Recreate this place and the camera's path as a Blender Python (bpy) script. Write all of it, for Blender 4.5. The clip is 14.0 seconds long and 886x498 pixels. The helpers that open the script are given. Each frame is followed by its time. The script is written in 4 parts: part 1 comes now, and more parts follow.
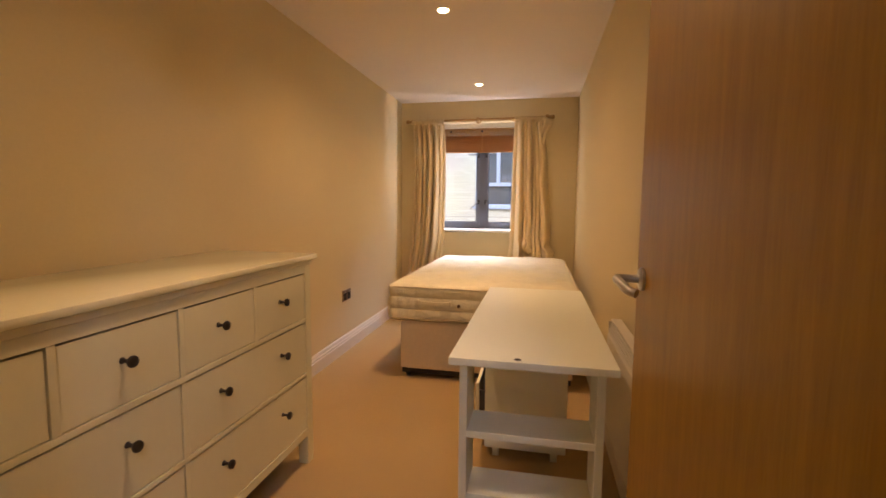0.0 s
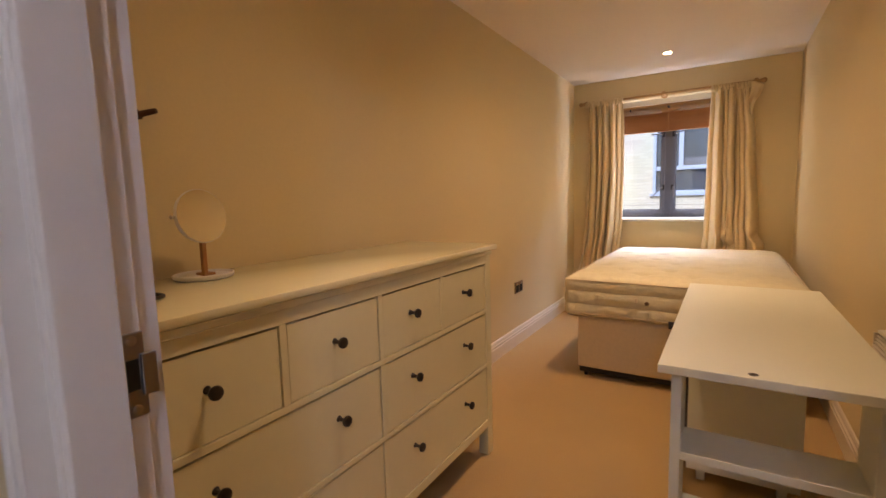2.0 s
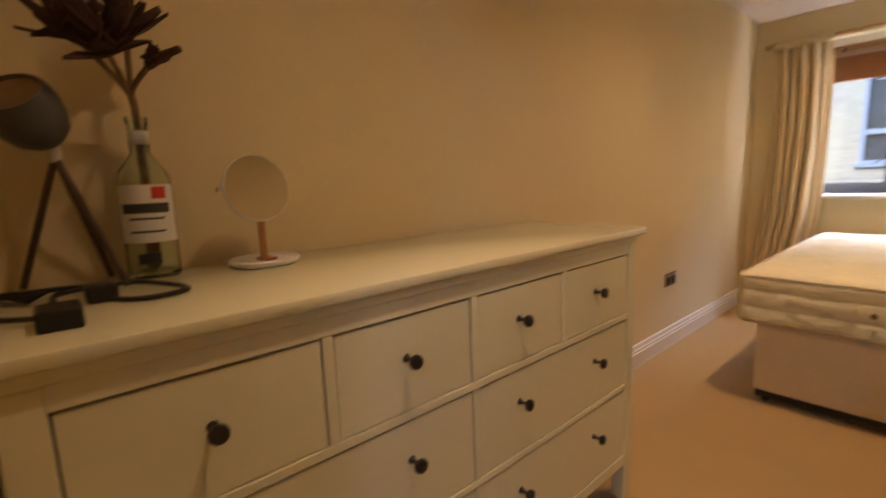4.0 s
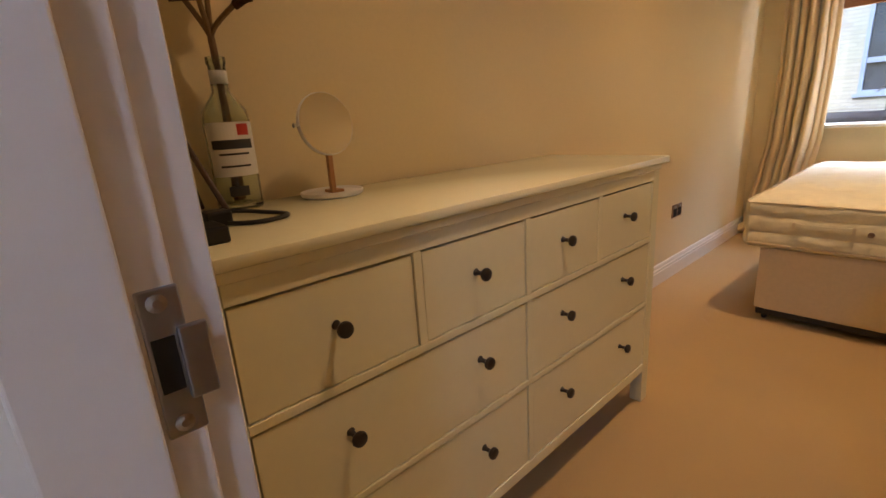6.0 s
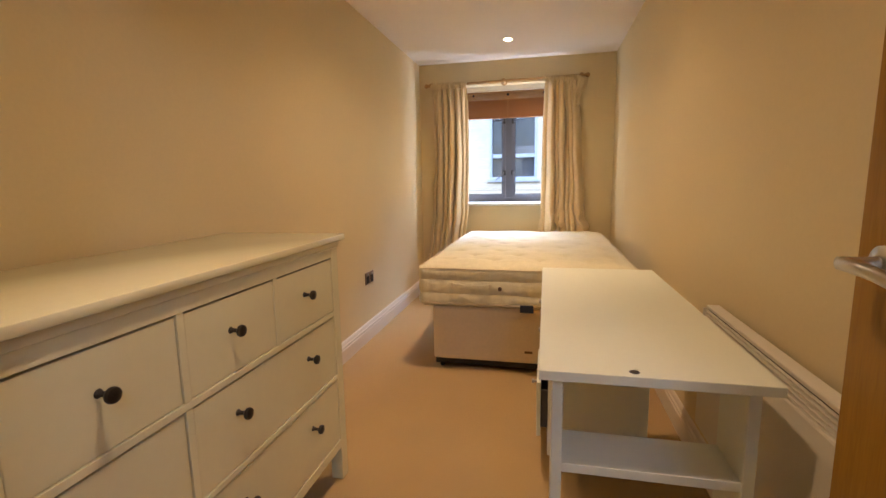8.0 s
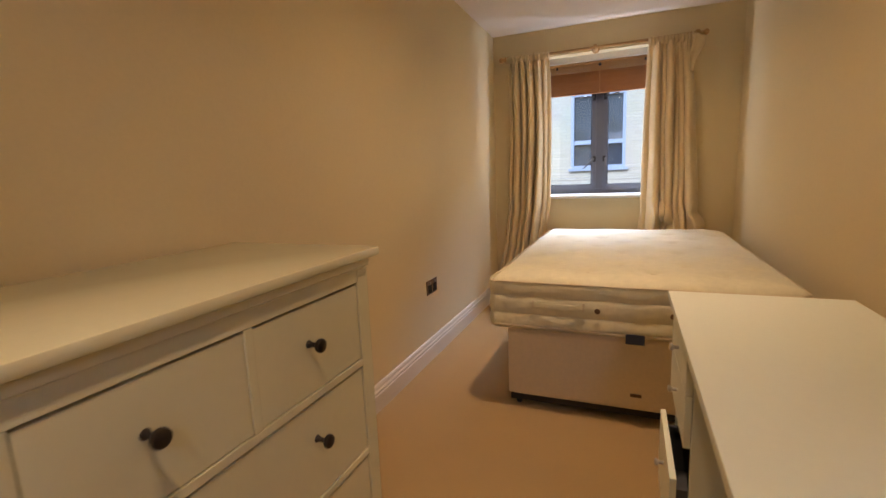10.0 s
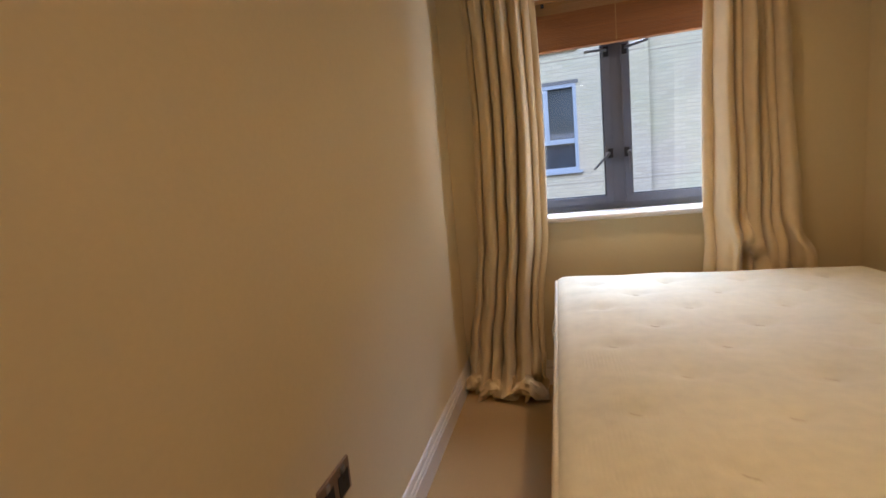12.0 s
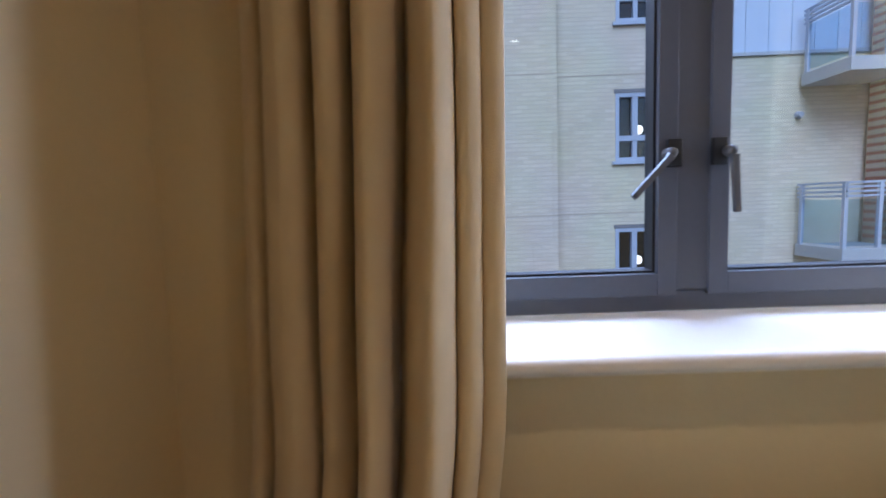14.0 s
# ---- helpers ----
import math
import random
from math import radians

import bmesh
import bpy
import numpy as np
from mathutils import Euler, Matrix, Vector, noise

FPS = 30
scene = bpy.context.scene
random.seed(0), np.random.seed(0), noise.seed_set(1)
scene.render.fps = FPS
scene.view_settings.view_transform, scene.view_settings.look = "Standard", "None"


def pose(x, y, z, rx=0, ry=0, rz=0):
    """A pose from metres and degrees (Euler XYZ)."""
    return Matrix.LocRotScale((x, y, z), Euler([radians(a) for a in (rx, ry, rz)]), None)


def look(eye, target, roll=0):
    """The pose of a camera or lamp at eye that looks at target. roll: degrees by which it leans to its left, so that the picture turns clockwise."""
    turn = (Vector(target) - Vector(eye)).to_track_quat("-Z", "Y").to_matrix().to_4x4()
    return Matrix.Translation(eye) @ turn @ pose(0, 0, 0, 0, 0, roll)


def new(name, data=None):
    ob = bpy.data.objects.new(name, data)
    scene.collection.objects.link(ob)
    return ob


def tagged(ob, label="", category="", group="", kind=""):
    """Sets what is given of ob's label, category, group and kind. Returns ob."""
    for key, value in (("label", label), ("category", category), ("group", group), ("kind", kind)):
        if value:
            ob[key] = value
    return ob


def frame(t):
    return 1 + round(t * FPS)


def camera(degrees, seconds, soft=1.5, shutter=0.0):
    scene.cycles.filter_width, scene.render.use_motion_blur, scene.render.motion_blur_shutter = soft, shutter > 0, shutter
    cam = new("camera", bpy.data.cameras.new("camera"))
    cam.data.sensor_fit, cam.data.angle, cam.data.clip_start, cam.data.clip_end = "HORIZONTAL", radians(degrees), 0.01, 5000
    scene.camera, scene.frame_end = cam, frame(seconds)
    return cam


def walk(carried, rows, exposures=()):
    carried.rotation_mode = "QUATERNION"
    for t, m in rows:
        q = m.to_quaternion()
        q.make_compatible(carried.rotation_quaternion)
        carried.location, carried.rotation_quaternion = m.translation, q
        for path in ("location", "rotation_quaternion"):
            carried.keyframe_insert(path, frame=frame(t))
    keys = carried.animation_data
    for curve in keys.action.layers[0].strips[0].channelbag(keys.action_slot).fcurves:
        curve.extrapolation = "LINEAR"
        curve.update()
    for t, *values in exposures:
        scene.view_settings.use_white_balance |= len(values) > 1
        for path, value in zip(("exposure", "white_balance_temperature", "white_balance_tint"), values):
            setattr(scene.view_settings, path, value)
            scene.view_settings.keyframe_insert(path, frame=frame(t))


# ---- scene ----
cam = camera(88.4, 14.0, soft=1.5, shutter=0.3)
PATH = [
    (0, (0.122, 0.086, 1.189), (-0.281, 2.035, 0.997), 0.5),
    (0.5, (0.112, 0.08, 1.188), (-0.469, 1.984, 0.991), 0.9),
    (1, (0.14, 0.064, 1.199), (-0.546, 1.937, 1.051), -0.6),
    (1.5, (0.13, 0.061, 1.188), (-0.826, 1.811, 1.023), -1.0),
    (2, (0.01, 0.143, 1.172), (-1.042, 1.83, 0.953), -1.6),
    (2.5, (-0.141, 0.261, 1.171), (-1.092, 2.01, 0.983), -2.1),
    (3, (-0.183, 0.372, 1.167), (-1.022, 2.173, 0.94), -2.4),
    (3.5, (-0.164, 0.481, 1.162), (-1.276, 2.129, 0.938), -1.4),
    (4, (-0.174, 0.492, 1.144), (-1.662, 1.795, 0.847), -2.2),
    (4.2, (-0.183, 0.469, 1.123), (-1.758, 1.628, 0.704), -3.1),
    (6.3, (-0.196, 0.292, 1.128), (-1.566, 1.643, 0.582), -3.5),
    (6.5, (-0.183, 0.311, 1.144), (-1.381, 1.842, 0.677), -2.2),
    (7, (-0.133, 0.348, 1.164), (-0.859, 2.178, 0.812), -1.9),
    (7.2, (-0.114, 0.364, 1.163), (-0.629, 2.264, 0.81), 0.1),
    (9.3, (-0.138, 0.564, 1.154), (-0.554, 2.504, 0.906), -1.3),
    (9.5, (-0.174, 0.685, 1.162), (-0.821, 2.559, 0.904), 1.2),
    (10, (-0.252, 0.962, 1.144), (-1.002, 2.788, 0.821), -2.3),
    (10.5, (-0.41, 1.342, 1.147), (-1.029, 3.214, 0.811), -2.5),
    (11, (-0.564, 1.81, 1.143), (-1.331, 3.639, 0.885), -2.7),
    (11.5, (-0.621, 2.203, 1.174), (-1.387, 4.026, 0.877), -2.6),
    (12, (-0.825, 2.614, 1.155), (-1.327, 4.529, 0.868), -5.5),
    (12.5, (-0.978, 3.047, 1.124), (-1.688, 4.896, 0.846), -5.6),
    (13, (-1.042, 3.541, 1.102), (-1.488, 5.474, 0.845), -2.4),
    (13.5, (-1.003, 3.945, 1.123), (-1.126, 5.927, 0.878), -2.8),
    (14, (-0.957, 4.396, 1.146), (-0.988, 6.386, 0.952), -2.1),
]
walk(cam, [(t, look(eye, target, roll)) for t, eye, target, roll in PATH], exposures=[
    (0.0, 1.11, 7800, 17), (2.0, 1.08, 7350, 16), (4.0, 0.98, 7150, 14), (4.2, 0.95, 7100, 14), (6.3, 1.18, 6750, 10), (7.2, 1.33, 6500, 8), (9.3, 1.12, 6500, 9),
    (10.5, 0.74, 6500, 10), (11.5, 0.55, 6450, 10), (13.0, 0.3, 6200, 11), (13.5, 0.17, 5980, 11), (14.0, -0.06, 5780, 10)])

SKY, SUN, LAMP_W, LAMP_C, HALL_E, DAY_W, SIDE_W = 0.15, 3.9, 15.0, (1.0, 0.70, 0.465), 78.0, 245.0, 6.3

# ---- light ----
world = bpy.data.worlds.new("sky")
scene.world = world
world.use_nodes = True
wn = world.node_tree.nodes
sky = wn.new("ShaderNodeTexSky")
sky.sky_type = "NISHITA"
sky.sun_disc = False
sky.sun_elevation, sky.sun_rotation = radians(52), radians(200)
sky.air_density, sky.dust_density = 1.0, 1.0
world.node_tree.links.new(sky.outputs["Color"], wn["Background"].inputs["Color"])
wn["Background"].inputs["Strength"].default_value = SKY

sun = new("sun", bpy.data.lights.new("sun", "SUN"))
sun.data.energy, sun.data.angle, sun.data.color = SUN, radians(40), (0.6, 0.74, 1.0)
sun.matrix_world = look((-3, -12, 20), (0, 8, 0))


# unseen lamp in place of the sky strip above roofs, steeply through the window
day = new("daylight", bpy.data.lights.new("daylight", "AREA"))
day.data.shape, day.data.size, day.data.size_y = "RECTANGLE", 2.6, 0.9
day.data.energy, day.data.color = DAY_W, (0.5, 0.64, 1.0)
day.matrix_world = look((-0.35, 6.45, 2.95), (-0.5, 4.4, 0.65))

# unseen strip lamps at both sides of the window opening stand in for daylight
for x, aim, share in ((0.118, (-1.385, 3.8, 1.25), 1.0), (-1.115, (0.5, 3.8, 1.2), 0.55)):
    side_fill = new("side_daylight_fill", bpy.data.lights.new("side_daylight_fill", "AREA"))
    side_fill.data.shape, side_fill.data.size, side_fill.data.size_y = "RECTANGLE", 0.08, 0.7
    side_fill.data.energy, side_fill.data.color = SIDE_W * share, (0.63, 0.71, 1.0)
    side_fill.matrix_world = look((x, 5.135, 1.4), aim)

# ---- materials ----
def mat(name, colour, rough=0.5, metal=0.0, spread=0.06, grain=60.0, patch=2.5, bump=0.0, bump_scale=200.0, stretch=(1, 1, 1), coat=0.0, sheen=0.0):
    """Principled surface with variation at two scales and a fine relief."""
    m = bpy.data.materials.new(name)
    m.use_nodes = True
    n, l = m.node_tree.nodes, m.node_tree.links
    b = n["Principled BSDF"]
    b.inputs["Metallic"].default_value = metal
    b.inputs["Coat Weight"].default_value = coat
    b.inputs["Sheen Weight"].default_value = sheen
    co = n.new("ShaderNodeTexCoord")
    mp = n.new("ShaderNodeMapping")
    mp.inputs["Scale"].default_value = stretch
    l.new(co.outputs["Object"], mp.inputs["Vector"])
    big, small = n.new("ShaderNodeTexNoise"), n.new("ShaderNodeTexNoise")
    big.inputs["Scale"].default_value, small.inputs["Scale"].default_value = patch, grain
    small.inputs["Detail"].default_value = 4
    l.new(mp.outputs[0], big.inputs["Vector"])
    l.new(mp.outputs[0], small.inputs["Vector"])
    mix = n.new("ShaderNodeMix")
    mix.inputs[0].default_value = 0.5
    l.new(big.outputs["Fac"], mix.inputs[2])
    l.new(small.outputs["Fac"], mix.inputs[3])
    ramp = n.new("ShaderNodeValToRGB")
    ramp.color_ramp.elements[0].position, ramp.color_ramp.elements[1].position = 0.3, 0.7
    ramp.color_ramp.elements[0].color = (*[c * (1 - spread) for c in colour], 1)
    ramp.color_ramp.elements[1].color = (*[min(1, c * (1 + spread)) for c in colour], 1)
    l.new(mix.outputs[0], ramp.inputs[0])
    l.new(ramp.outputs[0], b.inputs["Base Color"])
    rr = n.new("ShaderNodeMapRange")
    rr.inputs[3].default_value, rr.inputs[4].default_value = max(0.02, rough * 0.93), min(1, rough * 1.07)
    l.new(big.outputs["Fac"], rr.inputs[0])
    l.new(rr.outputs[0], b.inputs["Roughness"])
    if bump:
        t = n.new("ShaderNodeTexNoise")
        t.inputs["Scale"].default_value, t.inputs["Detail"].default_value = bump_scale, 3
        l.new(mp.outputs[0], t.inputs["Vector"])
        bp = n.new("ShaderNodeBump")
        bp.inputs["Strength"].default_value, bp.inputs["Distance"].default_value = bump, 0.004
        l.new(t.outputs["Fac"], bp.inputs["Height"])
        l.new(bp.outputs[0], b.inputs["Normal"])
    return m


def emitter(name, colour, strength):
    m = bpy.data.materials.new(name)
    m.use_nodes = True
    b = m.node_tree.nodes["Principled BSDF"]
    b.inputs["Base Color"].default_value = (1, 1, 1, 1)
    b.inputs["Emission Color"].default_value = (*colour, 1)
    b.inputs["Emission Strength"].default_value = strength
    return m


def pane_mat(name, tint, gloss=1.0):
    """Clear pane: sees through, with a Fresnel gloss."""
    m = bpy.data.materials.new(name)
    m.use_nodes = True
    n, l = m.node_tree.nodes, m.node_tree.links
    n.remove(n["Principled BSDF"])
    tr, gl, lw, pw, ma, mx = (n.new("ShaderNode" + k) for k in ("BsdfTransparent", "BsdfGlossy", "LayerWeight", "Math", "Math", "MixShader"))
    tr.inputs["Color"].default_value = (*tint, 1)
    gl.inputs["Roughness"].default_value = 0.01
    lw.inputs["Blend"].default_value = 0.5
    pw.operation, ma.operation = "POWER", "MULTIPLY_ADD"
    pw.inputs[1].default_value = 4.0
    ma.inputs[1].default_value, ma.inputs[2].default_value = 0.6 * gloss, 0.035 * gloss
    l.new(lw.outputs["Facing"], pw.inputs[0])
    l.new(pw.outputs[0], ma.inputs[0])
    l.new(ma.outputs[0], mx.inputs[0])
    l.new(tr.outputs[0], mx.inputs[1])
    l.new(gl.outputs[0], mx.inputs[2])
    l.new(mx.outputs[0], n["Material Output"].inputs["Surface"])
    return m


def wood_mat(name, light, dark, rough, axis_scale, rings=1.0, coat=0.0):
    """Veneer: long streaks and fine pores along the grain."""
    m = bpy.data.materials.new(name)
    m.use_nodes = True
    n, l = m.node_tree.nodes, m.node_tree.links
    b = n["Principled BSDF"]
    b.inputs["Coat Weight"].default_value = coat
    b.inputs["Coat Roughness"].default_value = 0.25
    co, mp = n.new("ShaderNodeTexCoord"), n.new("ShaderNodeMapping")
    mp.inputs["Scale"].default_value = axis_scale
    l.new(co.outputs["Object"], mp.inputs["Vector"])
    a, c = n.new("ShaderNodeTexNoise"), n.new("ShaderNodeTexNoise")
    a.inputs["Scale"].default_value, a.inputs["Detail"].default_value, a.inputs["Distortion"].default_value = 3.0 * rings, 5, 0.6
    c.inputs["Scale"].default_value, c.inputs["Detail"].default_value = 22.0 * rings, 3
    l.new(mp.outputs[0], a.inputs["Vector"])
    l.new(mp.outputs[0], c.inputs["Vector"])
    mix = n.new("ShaderNodeMix")
    mix.inputs[0].default_value = 0.4
    l.new(a.outputs["Fac"], mix.inputs[2])
    l.new(c.outputs["Fac"], mix.inputs[3])
    ramp = n.new("ShaderNodeValToRGB")
    ramp.color_ramp.elements[0].position, ramp.color_ramp.elements[1].position = 0.32, 0.68
    ramp.color_ramp.elements[0].color, ramp.color_ramp.elements[1].color = (*dark, 1), (*light, 1)
    l.new(mix.outputs[0], ramp.inputs[0])
    l.new(ramp.outputs[0], b.inputs["Base Color"])
    b.inputs["Roughness"].default_value = rough
    bp = n.new("ShaderNodeBump")
    bp.inputs["Strength"].default_value, bp.inputs["Distance"].default_value = 0.15, 0.002
    l.new(c.outputs["Fac"], bp.inputs["Height"])
    l.new(bp.outputs[0], b.inputs["Normal"])
    return m


def brick_mat(name, one, two, mortar, streak=0.25):
    """Stretcher brickwork of 215 by 65 mm on an upright face that runs along x, with weather stains."""
    m = bpy.data.materials.new(name)
    m.use_nodes = True
    n, l = m.node_tree.nodes, m.node_tree.links
    b = n["Principled BSDF"]
    b.inputs["Roughness"].default_value = 0.85
    co, mp = n.new("ShaderNodeTexCoord"), n.new("ShaderNodeMapping")
    mp.inputs["Rotation"].default_value = (radians(-90), 0, 0)
    l.new(co.outputs["Object"], mp.inputs["Vector"])
    br = n.new("ShaderNodeTexBrick")
    br.inputs["Scale"].default_value = 1.0
    br.inputs["Brick Width"].default_value, br.inputs["Row Height"].default_value = 0.225, 0.075
    br.inputs["Mortar Size"].default_value = 0.007
    br.inputs["Color1"].default_value, br.inputs["Color2"].default_value = (*one, 1), (*two, 1)
    br.inputs["Mortar"].default_value = (*mortar, 1)
    l.new(mp.outputs[0], br.inputs["Vector"])
    st = n.new("ShaderNodeTexNoise")
    st.inputs["Scale"].default_value, st.inputs["Detail"].default_value = 0.7, 6
    l.new(co.outputs["Object"], st.inputs["Vector"])
    mx = n.new("ShaderNodeMix")
    mx.data_type, mx.blend_type = "RGBA", "MULTIPLY"
    mx.inputs[0].default_value = streak
    l.new(br.outputs["Color"], mx.inputs[6])
    l.new(st.outputs["Color"], mx.inputs[7])
    l.new(mx.outputs[2], b.inputs["Base Color"])
    bp = n.new("ShaderNodeBump")
    bp.inputs["Strength"].default_value, bp.inputs["Distance"].default_value = 0.25, 0.006
    bp.invert = True
    l.new(br.outputs["Fac"], bp.inputs["Height"])
    l.new(bp.outputs[0], b.inputs["Normal"])
    return m


WALL = mat("cream_wall_paint", (0.72, 0.59, 0.345), 0.72, spread=0.025, patch=1.5, grain=90, bump=0.06, bump_scale=350)
CEIL = mat("white_ceiling_paint", (0.80, 0.71, 0.61), 0.85, spread=0.02, bump=0.05, bump_scale=300)
TRIM = mat("white_gloss_paint", (0.77, 0.72, 0.64), 0.32, spread=0.02, bump=0.03, bump_scale=120)
CARPET = mat("beige_carpet", (0.48, 0.305, 0.11), 0.97, spread=0.13, grain=190, patch=1.8, bump=1.0, bump_scale=420, sheen=0.25)
OAK = wood_mat("honey_oak_veneer", (0.39, 0.198, 0.017), (0.275, 0.129, 0.008), 0.42, (14, 14, 1.1), coat=0.1)
OAK.node_tree.nodes["Principled BSDF"].inputs["Specular IOR Level"].default_value = 0.22
LACQ = mat("off_white_lacquer", (0.75, 0.70, 0.46), 0.17, spread=0.02, patch=3, grain=40, bump=0.03, bump_scale=90)
LACQ2 = mat("white_foil_board", (0.79, 0.80, 0.66), 0.34, spread=0.015, patch=4, grain=50, bump=0.03, bump_scale=140)
# even dark colour stands in for shade in gaps, holes and rooms; also flex
DARKGAP = mat("dark_shade_fill_and_flex", (0.05, 0.04, 0.03), 0.9)
BRONZE = mat("dark_bronze_metal", (0.05, 0.042, 0.036), 0.38, metal=0.7, spread=0.2, grain=80)
STEEL = mat("brushed_steel", (0.52, 0.5, 0.47), 0.3, metal=1.0, spread=0.06, grain=200, stretch=(1, 1, 12))
CHROME = mat("satin_chrome", (0.42, 0.44, 0.48), 0.33, metal=1.0, spread=0.04)
LEVER = mat("grey_cast_lever", (0.14, 0.14, 0.145), 0.45, metal=0.5, spread=0.05)
SOCKM = mat("dark_bronze_plate", (0.34, 0.24, 0.17), 0.4, metal=0.8, spread=0.1, grain=150)
TICK = mat("cream_mattress_ticking", (0.70, 0.64, 0.44), 0.9, spread=0.09, grain=30, patch=4.5, bump=0.35, bump_scale=420, sheen=0.2)
tn, tl = TICK.node_tree.nodes, TICK.node_tree.links
rib, ribmask, ribmul, ribadd = tn.new("ShaderNodeTexWave"), tn.new("ShaderNodeTexNoise"), tn.new("ShaderNodeMath"), tn.new("ShaderNodeBump")
rib.inputs["Scale"].default_value, rib.inputs["Distortion"].default_value = 34.0, 0.4
rib.bands_direction = "X"
ribmask.inputs["Scale"].default_value = 3.0
ribmul.operation = "MULTIPLY"
ribstep = tn.new("ShaderNodeMapRange")
ribstep.inputs[1].default_value, ribstep.inputs[2].default_value = 0.52, 0.6
tco = [x for x in tn if x.type == "TEX_COORD"][0]
tl.new(tco.outputs["Object"], rib.inputs["Vector"])
tl.new(tco.outputs["Object"], ribmask.inputs["Vector"])
tl.new(rib.outputs["Fac"], ribmul.inputs[0])
tl.new(ribmask.outputs["Fac"], ribstep.inputs[0])
tl.new(ribstep.outputs[0], ribmul.inputs[1])
tl.new(ribmul.outputs[0], ribadd.inputs["Height"])
ribadd.inputs["Strength"].default_value, ribadd.inputs["Distance"].default_value = 0.14, 0.003
oldb = [x for x in tn if x.type == "BUMP" and x != ribadd][0]
tl.new(oldb.outputs[0], ribadd.inputs["Normal"])
tl.new(ribadd.outputs[0], tn["Principled BSDF"].inputs["Normal"])
PIPE = mat("mattress_piping", (0.66, 0.565, 0.38), 0.85, spread=0.08, bump=0.3, bump_scale=400)
DIVAN = mat("cream_divan_cloth", (0.72, 0.6, 0.42), 0.92, spread=0.06, bump=0.3, bump_scale=500, sheen=0.15)
BLACK = mat("black_plastic", (0.008, 0.008, 0.008), 0.5, spread=0.15)
NAVY = mat("navy_label_cloth", (0.03, 0.035, 0.06), 0.8, spread=0.15)
BROWN = mat("brown_eyelet", (0.14, 0.08, 0.04), 0.5, spread=0.1)
CURT = mat("cream_curtain_cloth", (0.7, 0.552, 0.32), 0.93, spread=0.06, grain=25, patch=4, bump=0.3, bump_scale=600, sheen=0.3)
PINE = wood_mat("pine_rod", (0.52, 0.31, 0.12), (0.38, 0.2, 0.06), 0.4, (1.2, 14, 14), coat=0.1)
BAMBOO = wood_mat("woven_cane", (0.36, 0.145, 0.042), (0.19, 0.07, 0.02), 0.6, (0.7, 12, 60), rings=1.6)
TANCANE = wood_mat("pale_cane", (0.46, 0.26, 0.1), (0.34, 0.18, 0.06), 0.6, (0.7, 12, 60), rings=1.2)
LEGM = mat("brown_bronze_tube", (0.085, 0.05, 0.03), 0.4, metal=0.4, spread=0.15)
ALU = mat("grey_coated_aluminium", (0.092, 0.1, 0.122), 0.42, spread=0.06, grain=90)
GASKET = mat("black_rubber", (0.012, 0.012, 0.014), 0.6)
GLASS = pane_mat("window_glass", (0.94, 0.95, 0.97))
MIRROR = mat("mirror_silver", (0.88, 0.87, 0.85), 0.03, metal=1.0, spread=0.005)
WHITEP = mat("white_plastic", (0.8, 0.78, 0.74), 0.4, spread=0.02)
BEECH = wood_mat("beech", (0.5, 0.25, 0.1), (0.36, 0.16, 0.06), 0.45, (10, 10, 1.5))
GREYM = mat("dark_grey_enamel", (0.06, 0.058, 0.056), 0.45, spread=0.1)
PETAL = mat("dried_dark_petals", (0.06, 0.024, 0.014), 0.8, spread=0.4, grain=40, bump=0.5, bump_scale=120)
STEM = mat("dry_stem", (0.2, 0.12, 0.06), 0.8, spread=0.25)
LABEL = mat("white_paper_label", (0.72, 0.7, 0.66), 0.6, spread=0.03)
INK = mat("black_ink", (0.03, 0.03, 0.03), 0.6)
RED = mat("red_ink", (0.5, 0.03, 0.02), 0.5)
LAMPGLOW = emitter("warm_lamp_glow", (1.0, 0.78, 0.5), 14.0)
HEAT = mat("ivory_heater_enamel", (0.76, 0.7, 0.58), 0.4, spread=0.02)
DTRAY = mat("dark_grey_drawer_lining", (0.07, 0.07, 0.072), 0.6)
BUFF = brick_mat("buff_brick", (0.63, 0.565, 0.44), (0.55, 0.485, 0.37), (0.47, 0.44, 0.37))
REDB = brick_mat("red_brick", (0.24, 0.1, 0.07), (0.18, 0.075, 0.055), (0.3, 0.26, 0.22))
UPVC = mat("pale_grey_window_frame", (0.33, 0.38, 0.47), 0.4, spread=0.03)
FARGLASS = mat("dark_window_glass", (0.05, 0.06, 0.075), 0.06, spread=0.3, patch=1.2, grain=3)
CLAD = mat("blue_grey_cladding", (0.42, 0.5, 0.62), 0.5, spread=0.05, patch=1, grain=8)
SLAB = mat("grey_painted_steel", (0.34, 0.37, 0.4), 0.5, spread=0.06)
BGLASS = pane_mat("balcony_glass", (0.74, 0.85, 0.93))
STAIRGLASS = pane_mat("stair_window_glass", (0.62, 0.68, 0.76), 2.0)
STAIRGLOW = emitter("stair_lamp_glow", (1.0, 0.84, 0.62), 6.0)
ASPH = mat("asphalt", (0.05, 0.05, 0.052), 0.9, spread=0.2, patch=0.6, grain=30, bump=0.4, bump_scale=60)
JOINT = mat("sealant_joint", (0.36, 0.32, 0.26), 0.8, spread=0.1)
CONC = mat("grey_lintel", (0.16, 0.16, 0.17), 0.8, spread=0.1)


